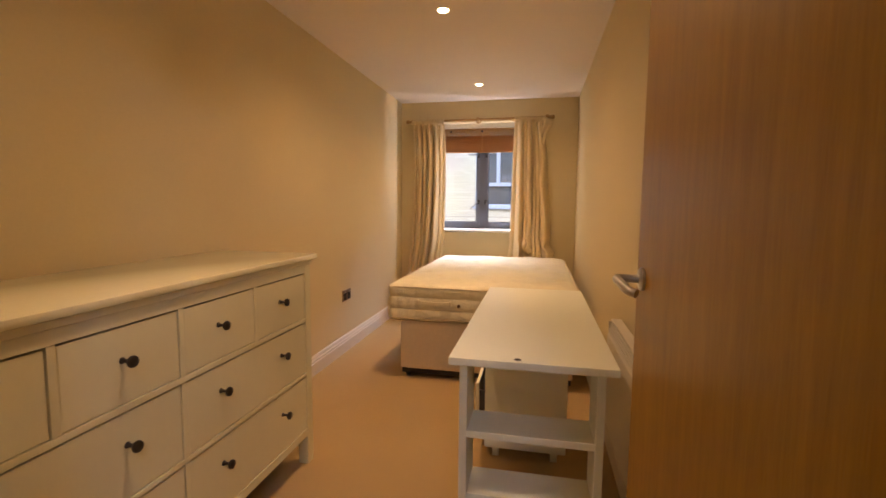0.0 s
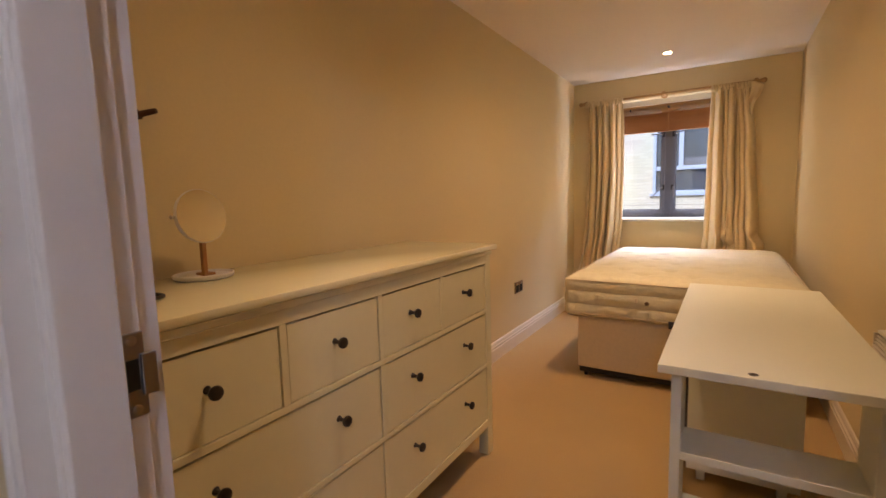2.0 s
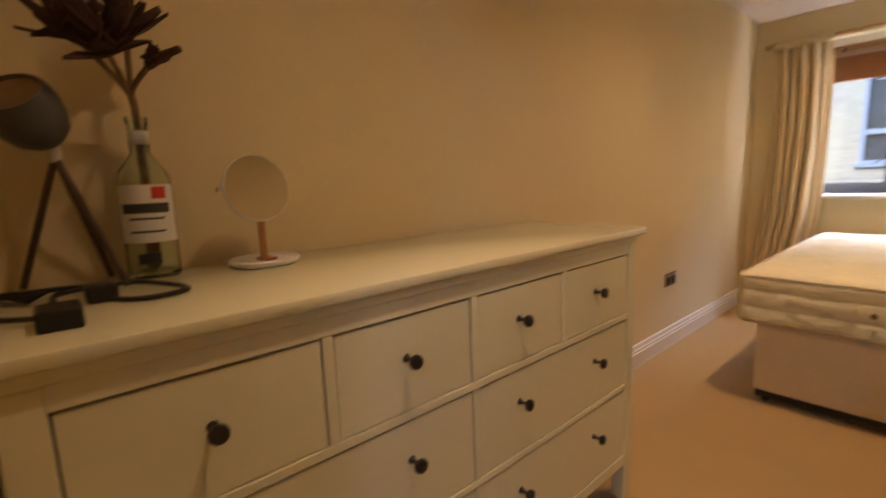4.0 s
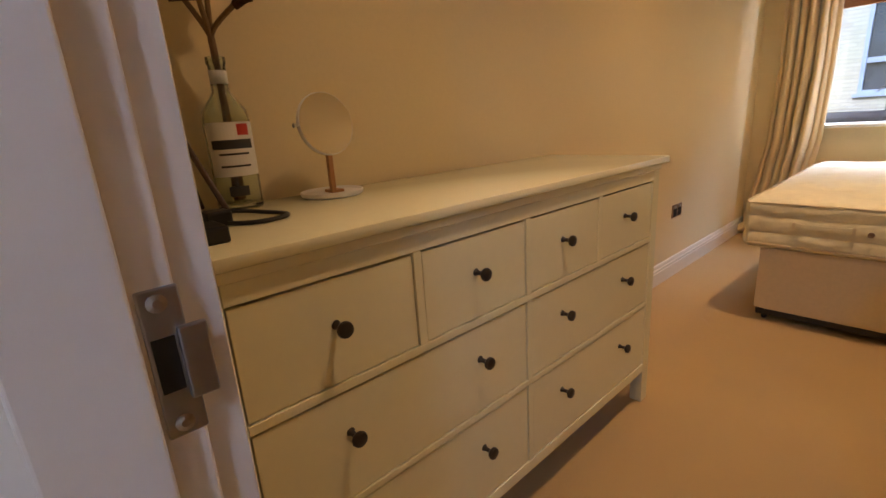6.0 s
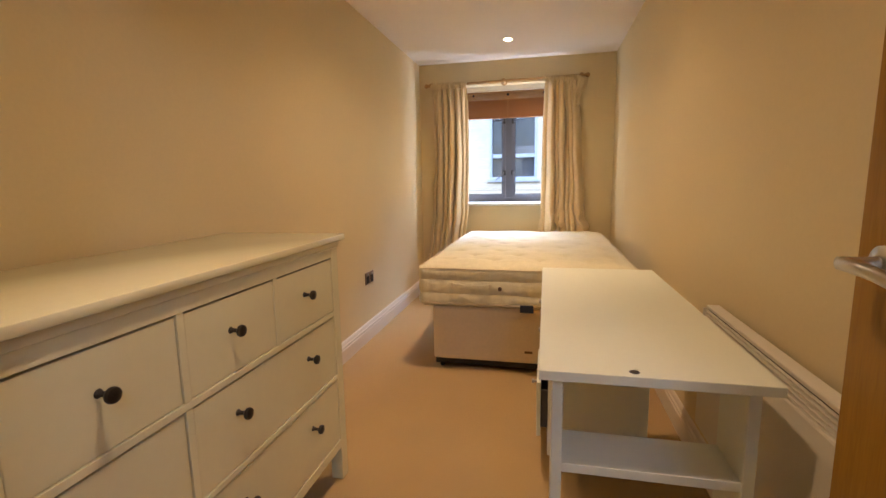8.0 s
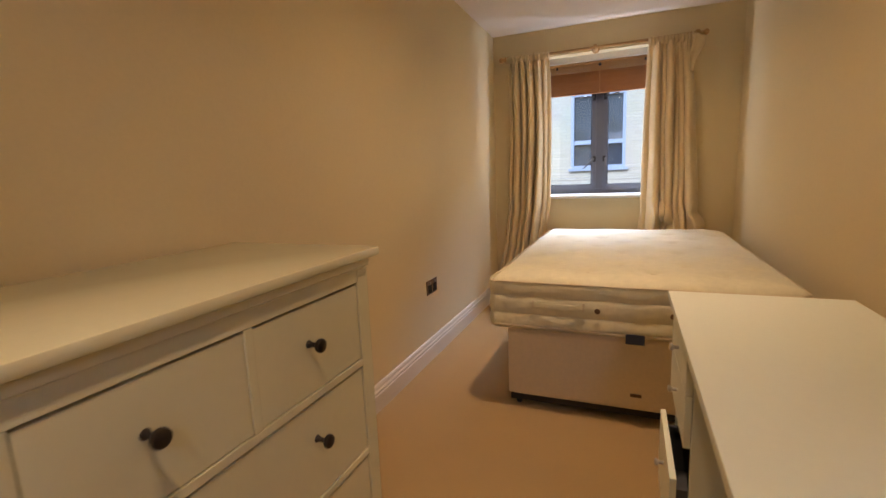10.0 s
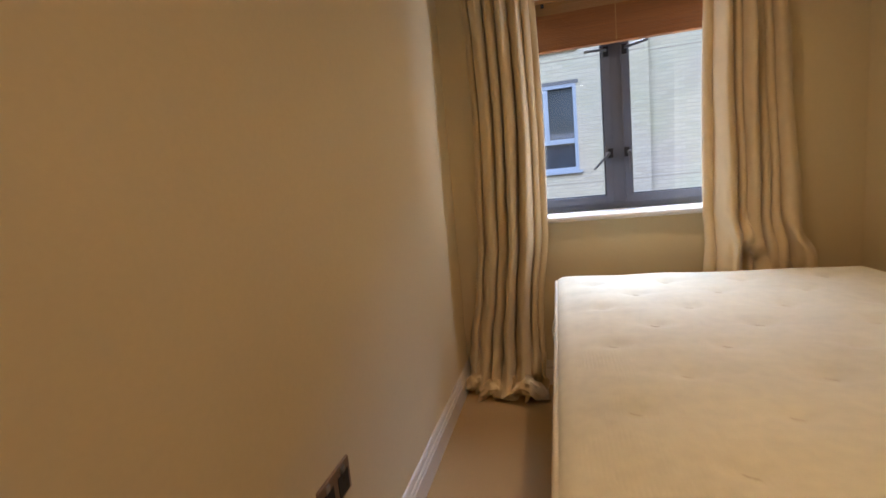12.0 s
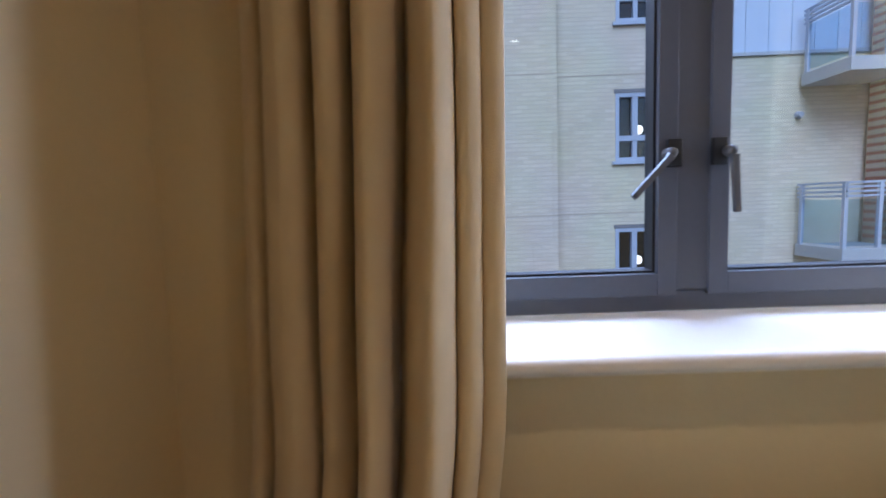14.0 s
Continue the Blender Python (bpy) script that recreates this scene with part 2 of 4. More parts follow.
# ---- mesh helpers ----
def box(bm, x0, x1, y0, y1, z0, z1, bevel=0.0, seg=2):
    r = bmesh.ops.create_cube(bm, size=1.0, matrix=Matrix.LocRotScale(((x0 + x1) / 2, (y0 + y1) / 2, (z0 + z1) / 2), None, (x1 - x0, y1 - y0, z1 - z0)))
    if bevel:
        es = list({e for v in r["verts"] for e in v.link_edges})
        bmesh.ops.bevel(bm, geom=es, offset=bevel, segments=seg, affect="EDGES", profile=0.5)


def boxes(*rows, bevel=0.0):
    bm = bmesh.new()
    for r in rows:
        box(bm, *r, bevel=bevel)
    return bm


def turned(profile, at=(0, 0, 0), axis=None, seg=24):
    """A lathe body round the z axis from (radius, height) pairs, turned towards axis and set at a point."""
    bm = bmesh.new()
    rings = []
    for r, z in profile:
        rings.append([bm.verts.new((max(r, 1e-5) * math.cos(2 * math.pi * k / seg), max(r, 1e-5) * math.sin(2 * math.pi * k / seg), z)) for k in range(seg)])
    for a, b in zip(rings, rings[1:]):
        for k in range(seg):
            bm.faces.new((a[k], a[(k + 1) % seg], b[(k + 1) % seg], b[k]))
    bm.faces.new(rings[0][::-1])
    bm.faces.new(rings[-1])
    rot = Vector(axis).to_track_quat("Z", "Y").to_matrix().to_4x4() if axis else Matrix()
    bm.transform(Matrix.Translation(at) @ rot)
    return bm


def tube(points, radius, seg=8, closed=False, taper=1.0):
    """A round rod along a line of points."""
    bm = bmesh.new()
    pts = [Vector(p) for p in points]
    n = len(pts)
    rings = []
    for i, p in enumerate(pts):
        a = pts[(i - 1) % n] if closed or i else p
        b = pts[(i + 1) % n] if closed or i < n - 1 else p
        d = (b - a).normalized()
        side = d.cross(Vector((0, 0, 1)))
        side = side.normalized() if side.length > 1e-3 else Vector((1, 0, 0))
        up = side.cross(d)
        r = radius * (1 + (taper - 1) * i / max(1, n - 1))
        rings.append([bm.verts.new(p + r * (math.cos(2 * math.pi * k / seg) * side + math.sin(2 * math.pi * k / seg) * up)) for k in range(seg)])
    pairs = list(zip(rings, rings[1:])) + ([(rings[-1], rings[0])] if closed else [])
    for a, b in pairs:
        for k in range(seg):
            bm.faces.new((a[k], a[(k + 1) % seg], b[(k + 1) % seg], b[k]))
    if not closed:
        bm.faces.new(rings[0][::-1])
        bm.faces.new(rings[-1])
    return bm


def smooth_path(points, steps=8):
    """Catmull-Rom line through the points."""
    p = [Vector(q) for q in points]
    p = [2 * p[0] - p[1]] + p + [2 * p[-1] - p[-2]]
    out = []
    for i in range(1, len(p) - 2):
        for s in range(steps):
            t = s / steps
            out.append(0.5 * (2 * p[i] + (p[i + 1] - p[i - 1]) * t + (2 * p[i - 1] - 5 * p[i] + 4 * p[i + 1] - p[i + 2]) * t * t + (3 * p[i] - p[i - 1] - 3 * p[i + 1] + p[i + 2]) * t ** 3))
    return out + [p[-2]]


def sweep(profile, start, end, up=(0, 0, 1), out=(1, 0, 0)):
    """A moulding: the outline (depth, height) drawn from start to end."""
    bm = bmesh.new()
    o, u = Vector(out), Vector(up)
    ends = [[bm.verts.new(Vector(p) + d * o + h * u) for d, h in profile] for p in (start, end)]
    k = len(profile)
    for i in range(k):
        bm.faces.new((ends[0][i], ends[0][(i + 1) % k], ends[1][(i + 1) % k], ends[1][i]))
    bm.faces.new(ends[0][::-1])
    bm.faces.new(ends[1])
    bmesh.ops.recalc_face_normals(bm, faces=bm.faces[:])
    return bm


def mesh_from(name, bm, material, smooth=False):
    me = bpy.data.meshes.new(name)
    bmesh.ops.recalc_face_normals(bm, faces=bm.faces[:])
    bm.to_mesh(me)
    bm.free()
    me.materials.append(material)
    if smooth:
        me.polygons.foreach_set("use_smooth", [True] * len(me.polygons))
        me.set_sharp_from_angle(angle=radians(40))
    return me


def setting(name, bm, material, label, category="", smooth=False):
    return tagged(new(name, mesh_from(name, bm, material, smooth)), label, category or name.split("_")[0], kind="structure")


def thing(name, at, label, category, group="", kind=""):
    ob = new(name)
    ob.location = at
    ob.empty_display_size = 0.05
    return tagged(ob, label, category, group, kind)


def root_of(ob):
    while ob.parent:
        ob = ob.parent
    return ob


def part(name, bm, material, parent, label="", smooth=False):
    """One mesh under a thing or a part; the mesh is given in world metres."""
    bm.transform(Matrix.Translation(-root_of(parent).location))
    ob = new(name, mesh_from(name, bm, material, smooth))
    ob.parent = parent
    return tagged(ob, label)


def solo(name, bm, material, at, label, category, group="", smooth=False):
    """A thing that is one mesh."""
    bm.transform(Matrix.Translation(-Vector(at)))
    ob = new(name, mesh_from(name, bm, material, smooth))
    ob.location = at
    return tagged(ob, label, category, group)


# ---- the room ----
XL, XR, YD, YW, ZC = -1.385, 0.505, 0.337, 5.065, 2.305
WX0, WX1, WZ0, WZ1 = -1.14, 0.14, 0.925, 2.085
DX0, DX1, DZ = -0.455, 0.425, 2.06
HY, HX0, HX1 = -1.5, -1.9, 1.3

floor = setting("floor", boxes((HX0, HX1, HY, YW + 0.3, -0.2, 0.0)), CARPET, "beige wall-to-wall cut pile carpet, slightly trodden")
setting("ceiling", boxes((HX0, HX1, HY, YW + 0.3, ZC, ZC + 0.2)), CEIL, "plain white painted ceiling")
setting("wall_west", boxes((XL - 0.15, XL, YD, YW, 0, ZC)), WALL, "smooth cream painted wall")
setting("wall_east", boxes((XR, XR + 0.15, YD, YW, 0, ZC)), WALL, "smooth cream painted wall")
setting("wall_north", boxes((XL - 0.15, WX0, YW, YW + 0.3, 0, ZC), (WX1, XR + 0.15, YW, YW + 0.3, 0, ZC), (WX0, WX1, YW, YW + 0.3, 0, WZ0 - 0.03), (WX0, WX1, YW, YW + 0.3, WZ1, ZC)), WALL, "cream painted wall with the window opening")
setting("wall_south", boxes((XL - 0.15, DX0, YD - 0.067, YD, 0, ZC), (DX1, XR + 0.15, YD - 0.067, YD, 0, ZC), (DX0, DX1, YD - 0.067, YD, DZ, ZC)), WALL, "cream painted wall with the open doorway")
HWALL = mat("white_hall_paint", (0.72, 0.71, 0.69), 0.7, spread=0.02, bump=0.05, bump_scale=300)
setting("wall_hall_south", boxes((HX0, HX1, HY - 0.1, HY, 0, ZC)), HWALL, "plain pale painted hall wall")
setting("wall_hall_west", boxes((HX0 - 0.1, HX0, HY, YD, 0, ZC)), HWALL, "plain pale painted hall wall")
setting("wall_hall_east", boxes((HX1, HX1 + 0.1, HY, YD, 0, ZC)), HWALL, "plain pale painted hall wall")

SKIRTING = mat("cream_gloss_skirting_paint", (0.70, 0.625, 0.51), 0.35, spread=0.03, bump=0.03, bump_scale=120)
SKIRT = [(d, 0.92 * q) for d, q in [(0, 0), (0.019, 0), (0.019, 0.092), (0.014, 0.098), (0.017, 0.104), (0.017, 0.112), (0.011, 0.12), (0.009, 0.132), (0.005, 0.142), (0, 0.146)]]
setting("baseboard_west", sweep(SKIRT, (XL, YD, 0), (XL, YW, 0), out=(1, 0, 0)), SKIRTING, "pale cream gloss moulded skirting board", "skirting board")
setting("baseboard_east", sweep(SKIRT, (XR, YD, 0), (XR, YW, 0), out=(-1, 0, 0)), SKIRTING, "pale cream gloss moulded skirting board", "skirting board")
setting("baseboard_north", sweep(SKIRT, (XL + 0.02, YW, 0), (XR - 0.02, YW, 0), out=(0, -1, 0)), SKIRTING, "pale cream gloss moulded skirting board", "skirting board")
setting("baseboard_south", sweep(SKIRT, (XL + 0.02, YD, 0), (DX0 - 0.075, YD, 0), out=(0, 1, 0)), SKIRTING, "pale cream gloss moulded skirting board", "skirting board")

# door frame: lining, stops, moulded architraves
ARCH = [(0, 0), (0.020, 0), (0.022, 0.006), (0.022, 0.018), (0.017, 0.024), (0.013, 0.030), (0.014, 0.040), (0.019, 0.046), (0.019, 0.052), (0.012, 0.058), (0.010, 0.066), (0.004, 0.07), (0, 0.07)]
y0, y1 = YD - 0.067, YD
frame_left = boxes((DX0, DX0 + 0.022, y0, y1, 0, DZ - 0.022), (DX0 + 0.022, DX0 + 0.036, y0 + 0.002, y0 + 0.047, 0, DZ - 0.036), bevel=0.0015)
setting("door_lining_left", frame_left, TRIM, "white painted door lining with a stop", "door frame")
setting("door_lining_right", boxes((DX1 - 0.022, DX1, y0, y1, 0, DZ - 0.022), (DX1 - 0.036, DX1 - 0.022, y0 + 0.002, y0 + 0.047, 0, DZ - 0.036), bevel=0.0015), TRIM, "white painted door lining with a stop", "door frame")
setting("door_lining_head", boxes((DX0, DX1, y0, y1, DZ - 0.022, DZ), bevel=0.0015), TRIM, "white painted head of the door lining", "door frame")
for side, ya, oy in (("hall", y0, -1), ("room", y1, 1)):
    setting("trim_%s_left" % side, sweep(ARCH, (DX0 + 0.012, ya, 0), (DX0 + 0.012, ya, DZ - 0.01), up=(-1, 0, 0), out=(0, oy, 0)), TRIM, "white gloss moulded architrave", "architrave")
    if side == "hall":
        setting("trim_%s_right" % side, sweep(ARCH, (DX1 - 0.012, ya, 0), (DX1 - 0.012, ya, DZ - 0.01), up=(1, 0, 0), out=(0, oy, 0)), TRIM, "white gloss moulded architrave", "architrave")
    setting("trim_%s_head" % side, sweep(ARCH, (DX0 - 0.058, ya, DZ - 0.01), (DX1 + 0.058, ya, DZ - 0.01), up=(0, 0, 1), out=(0, oy, 0)), TRIM, "white gloss moulded architrave", "architrave")

strike = thing("strike_plate", (DX0 + 0.023, 0.325, 1.01), "polished steel strike plate let into the white door lining", "strike plate")
part("plate", boxes((DX0 + 0.0205, DX0 + 0.0235, y0 + 0.050, y1 + 0.001, 0.985, 1.062), bevel=0.001), CHROME, strike)
part("latch_hole", boxes((DX0 + 0.0225, DX0 + 0.0242, y0 + 0.052, y0 + 0.062, 1.01, 1.038)), BLACK, strike, "dark latch hole")
part("lip", boxes((DX0 + 0.0235, DX0 + 0.0275, y1 - 0.004, y1 + 0.009, 1.004, 1.042), bevel=0.001), CHROME, strike)
for z in (0.992, 1.055):
    part("screw", turned([(0.0045, 0), (0.0045, 0.001), (0.002, 0.0016)], (DX0 + 0.0232, y0 + 0.058, z), (1, 0, 0), 12), STEEL, strike)

# the open door against the east side
door = thing("door_1", (0.385, 0.347, 0), "open flush oak-veneered door with a steel lever handle", "door")
tagged(door, kind="structure")
part("door_leaf", boxes((0.354, 0.396, 0.347, 1.212, 0.008, 2.035), bevel=0.002), OAK, door, "honey oak veneer door leaf")
for x, d in ((0.354, -1), (0.396, 1)):
    handle = part("door_handle", turned([(0.026, 0), (0.026, 0.006), (0.022, 0.009), (0.011, 0.010), (0.0095, 0.012), (0.0095, 0.05), (0.0095, 0.058)], (x, 1.152, 1.03), (d, 0, 0)), STEEL, door, "brushed steel lever handle", smooth=True)
    xl = x + d * 0.055
    part("lever", tube(smooth_path([(x + d * 0.045, 1.152, 1.03), (xl, 1.146, 1.03), (xl + d * 0.004, 1.12, 1.031), (xl + d * 0.002, 1.08, 1.029), (xl - d * 0.004, 1.045, 1.022), (xl - d * 0.018, 1.032, 1.018)], 6), 0.0095, 10), STEEL, handle, smooth=True)
part("latch", boxes((0.365, 0.385, 1.2115, 1.2135, 0.95, 1.1), bevel=0.0005), STEEL, door, "steel latch face plate")
for z in (0.25, 1.0, 1.8):
    part("hinge", turned([(0.007, 0), (0.007, 0.1)], (0.402, 0.342, z - 0.05), seg=12), STEEL, door)

# window
win = thing("window_1", (-0.5, 5.26, WZ0), "grey aluminium two-leaf casement window, closed", "window")
tagged(win, kind="structure")
FY0, FY1 = 5.255, 5.315
def ring_frame(x0, x1, z0, z1, ya, yb, w, wb=None, bevel=0.003):
    wb = wb or w
    return boxes((x0, x0 + w, ya, yb, z0, z1), (x1 - w, x1, ya, yb, z0, z1), (x0 + w, x1 - w, ya, yb, z0, z0 + wb), (x0 + w, x1 - w, ya, yb, z1 - w, z1), bevel=bevel)
part("window_frame", ring_frame(WX0, WX1, WZ0, WZ1, FY0 + 0.012, FY1, 0.042), ALU, win)
part("mullion", boxes((-0.536, -0.464, FY0 + 0.006, FY1, WZ0 + 0.042, WZ1 - 0.042), bevel=0.003), ALU, win)
for xa, xb in ((WX0 + 0.035, -0.53), (-0.47, WX1 - 0.035)):
    sash = part("sash", ring_frame(xa, xb, WZ0 + 0.034, WZ1 - 0.034, FY0, FY1 - 0.006, 0.036, 0.042, bevel=0.0012), ALU, win)
    part("gasket", ring_frame(xa + 0.036, xb - 0.036, WZ0 + 0.076, WZ1 - 0.07, FY0 + 0.012, FY1 - 0.012, 0.005, bevel=0), GASKET, sash)
    p = part("pane", boxes((xa + 0.039, xb - 0.039, 5.287, 5.291, WZ0 + 0.079, WZ1 - 0.073)), GLASS, sash, "clear glass pane")
    p.visible_shadow = False
def flat_bar(p, q, w, th):
    """A flat tapered bar between two points of a window's face."""
    d = (q - p).normalized()
    n = Vector((0, -1, 0))
    side = d.cross(n).normalized()
    bm = bmesh.new()
    ends = [[bm.verts.new(e + side * a * f + n * b) for a, b in ((-w, -th), (w, -th), (w * 0.8, th), (-w * 0.8, th))] for e, f in ((p, 1.0), (p + (q - p) * 0.12, 0.8), (q - d * 0.004, 0.72), (q, 0.55))]
    for r, u in zip(ends, ends[1:]):
        for k in range(4):
            bm.faces.new((r[k], r[(k + 1) % 4], u[(k + 1) % 4], u[k]))
    bm.faces.new(ends[0][::-1])
    bm.faces.new(ends[-1])
    return bm


for xh, lean in ((-0.541, -0.78), (-0.459, 0.02)):
    hd = part("window_handle", boxes((xh - 0.013, xh + 0.013, FY0 - 0.012, FY0, 1.2, 1.25), bevel=0.002), BLACK, win, "black handle plate with a steel lever")
    dx, dz = math.sin(lean), -math.cos(lean)
    o = Vector((xh + 0.012 * (1 if lean > 0 else -1), FY0 - 0.03, 1.222))
    arm = part("lever", flat_bar(o + Vector((dx * 0.006, -0.004, dz * 0.006)), o + Vector((dx * 0.108, -0.012, dz * 0.108)), 0.0085, 0.004), LEVER, hd, "satin steel lever")
    part("pivot", turned([(0.010, 0), (0.010, 0.02), (0.008, 0.027), (0.004, 0.03)], o + Vector((0, 0.026, 0.002)), (0, -1, 0), 14), LEVER, arm, smooth=True)
for xh, s in ((-0.545, -1), (-0.455, 1)):
    st = part("window_handle", boxes((xh - 0.013, xh + 0.013, FY0 - 0.012, FY0, 1.72, 1.77), bevel=0.002), BLACK, win, "black upper handle plate with a lever")
    part("lever", tube([(xh, FY0 - 0.02, 1.75), (xh + s * 0.02, FY0 - 0.03, 1.752), (xh + s * 0.11, FY0 - 0.035, 1.768 if s > 0 else 1.752)], 0.007, 8), GREYM, st, smooth=True)

sill_bm = boxes((WX0 - 0.03, WX1 + 0.03, 5.03, YW - 0.001, WZ0 - 0.03, WZ0), (WX0, WX1, YW - 0.001, FY0 + 0.012, WZ0 - 0.03, WZ0), bevel=0.0)
setting("window_sill", sill_bm, TRIM, "white gloss window board with a rounded nose", "window sill")
setting("trim_sill_nose", tube([(WX0 - 0.03, 5.03, WZ0 - 0.015), (WX1 + 0.03, 5.03, WZ0 - 0.015)], 0.0149, 16), TRIM, "rounded nose of the window board", "window sill", smooth=True)
setting("window_reveal", boxes((WX0 + 0.001, WX1 - 0.001, YW + 0.1, FY0 + 0.012, WZ1 - 0.05, WZ1 - 0.001)), TRIM, "white painted batten at the head of the window", "trim")

# ---- roman blind ----
blind = thing("roman_blind", (-0.5, 5.2, 2.03), "brown woven cane roman blind drawn up under the window head", "blind")
BX0, BX1 = WX0 + 0.02, WX1 - 0.02
part("headrail", boxes((BX0, BX1, 5.185, 5.225, 2.012, 2.034), bevel=0.003), TANCANE, blind, "tan wooden headrail")
def cane(z0, z1, yc, sag):
    """A woven panel of thin level canes."""
    bm = bmesh.new()
    n = int((z1 - z0) / 0.0065)
    for i in range(n):
        z = z0 + (i + 0.5) * (z1 - z0) / n
        y = yc + sag * math.sin(math.pi * i / n)
        box(bm, BX0, BX1, y - 0.003, y + 0.003, z - 0.0027, z + 0.0027)
    return bm
tagged(part("upper_panel", cane(1.938, 2.012, 5.2, -0.004), TANCANE, blind, "flat upper part of the woven cane"), kind="stuff")
for k, (za, zb, yy) in enumerate(((1.778, 1.95, 5.178), (1.783, 1.94, 5.19), (1.79, 1.935, 5.202))):
    tagged(part("fold", cane(za, zb, yy, -0.008), BAMBOO, blind, "folded layer of brown woven cane"), kind="stuff")
part("bottom_bar", boxes((BX0, BX1, 5.172, 5.21, 1.771, 1.779), bevel=0.002), BAMBOO, blind)
for x in (-0.85, -0.15):
    part("hook", boxes((x - 0.008, x + 0.008, 5.176, 5.186, 1.99, 2.01), bevel=0.002), BLACK, blind, "small dark hook")
part("cord", tube([(-0.5, 5.166, 2.0), (-0.5, 5.164, 1.9), (-0.5, 5.165, 1.778)], 0.0022, 6), PINE, blind, "pale lift cord")
part("cord_knob", turned([(0.004, 0), (0.011, 0.006), (0.013, 0.014), (0.009, 0.022), (0.004, 0.026)], (-0.5, 5.17, 1.985), seg=16), BLACK, blind, "dark cord knob", smooth=True)

# ---- curtain rod ----
RY, RZ = 4.985, 2.092
rod = thing("curtain_rod", (-0.53, RY, RZ), "pine curtain pole with ball finials on wooden brackets", "curtain pole")
part("pole", tube([(-1.262, RY, RZ - 0.006), (0.215, RY, RZ + 0.006)], 0.012, 16), PINE, rod, smooth=True)
for x, s in ((-1.262, -1), (0.215, 1)):
    part("finial", turned([(0.012, 0), (0.017, 0.004), (0.013, 0.010), (0.018, 0.018), (0.023, 0.03), (0.018, 0.043), (0.008, 0.05)], (x, RY, RZ + 0.006 * s), (s, 0, 0), 20), PINE, rod, "turned pine finial", smooth=True)
for x in (-1.245, -0.527, 0.19):
    br = part("bracket", turned([(0.03, 0), (0.03, 0.008), (0.02, 0.014), (0.012, 0.03), (0.012, YW - RY)], (x, YW, RZ), (0, -1, 0), 16), PINE, rod, "turned pine bracket", smooth=True)
    part("cup", turned([(0.021, -0.014), (0.026, -0.007), (0.026, 0.007), (0.021, 0.014)], (x, RY, RZ + 0.008 * (x + 0.527)), (1, 0, 0), 20), PINE, br, smooth=True)


# ---- curtains ----
def along(v, table):
    """Smooth value at v from a short table of (v, value)."""
    for (a, p), (b, q) in zip(table, table[1:]):
        if v <= b:
            t = min(1.0, max(0.0, (v - a) / (b - a)))
            return p + (q - p) * t * t * (3 - 2 * t)
    return table[-1][1]


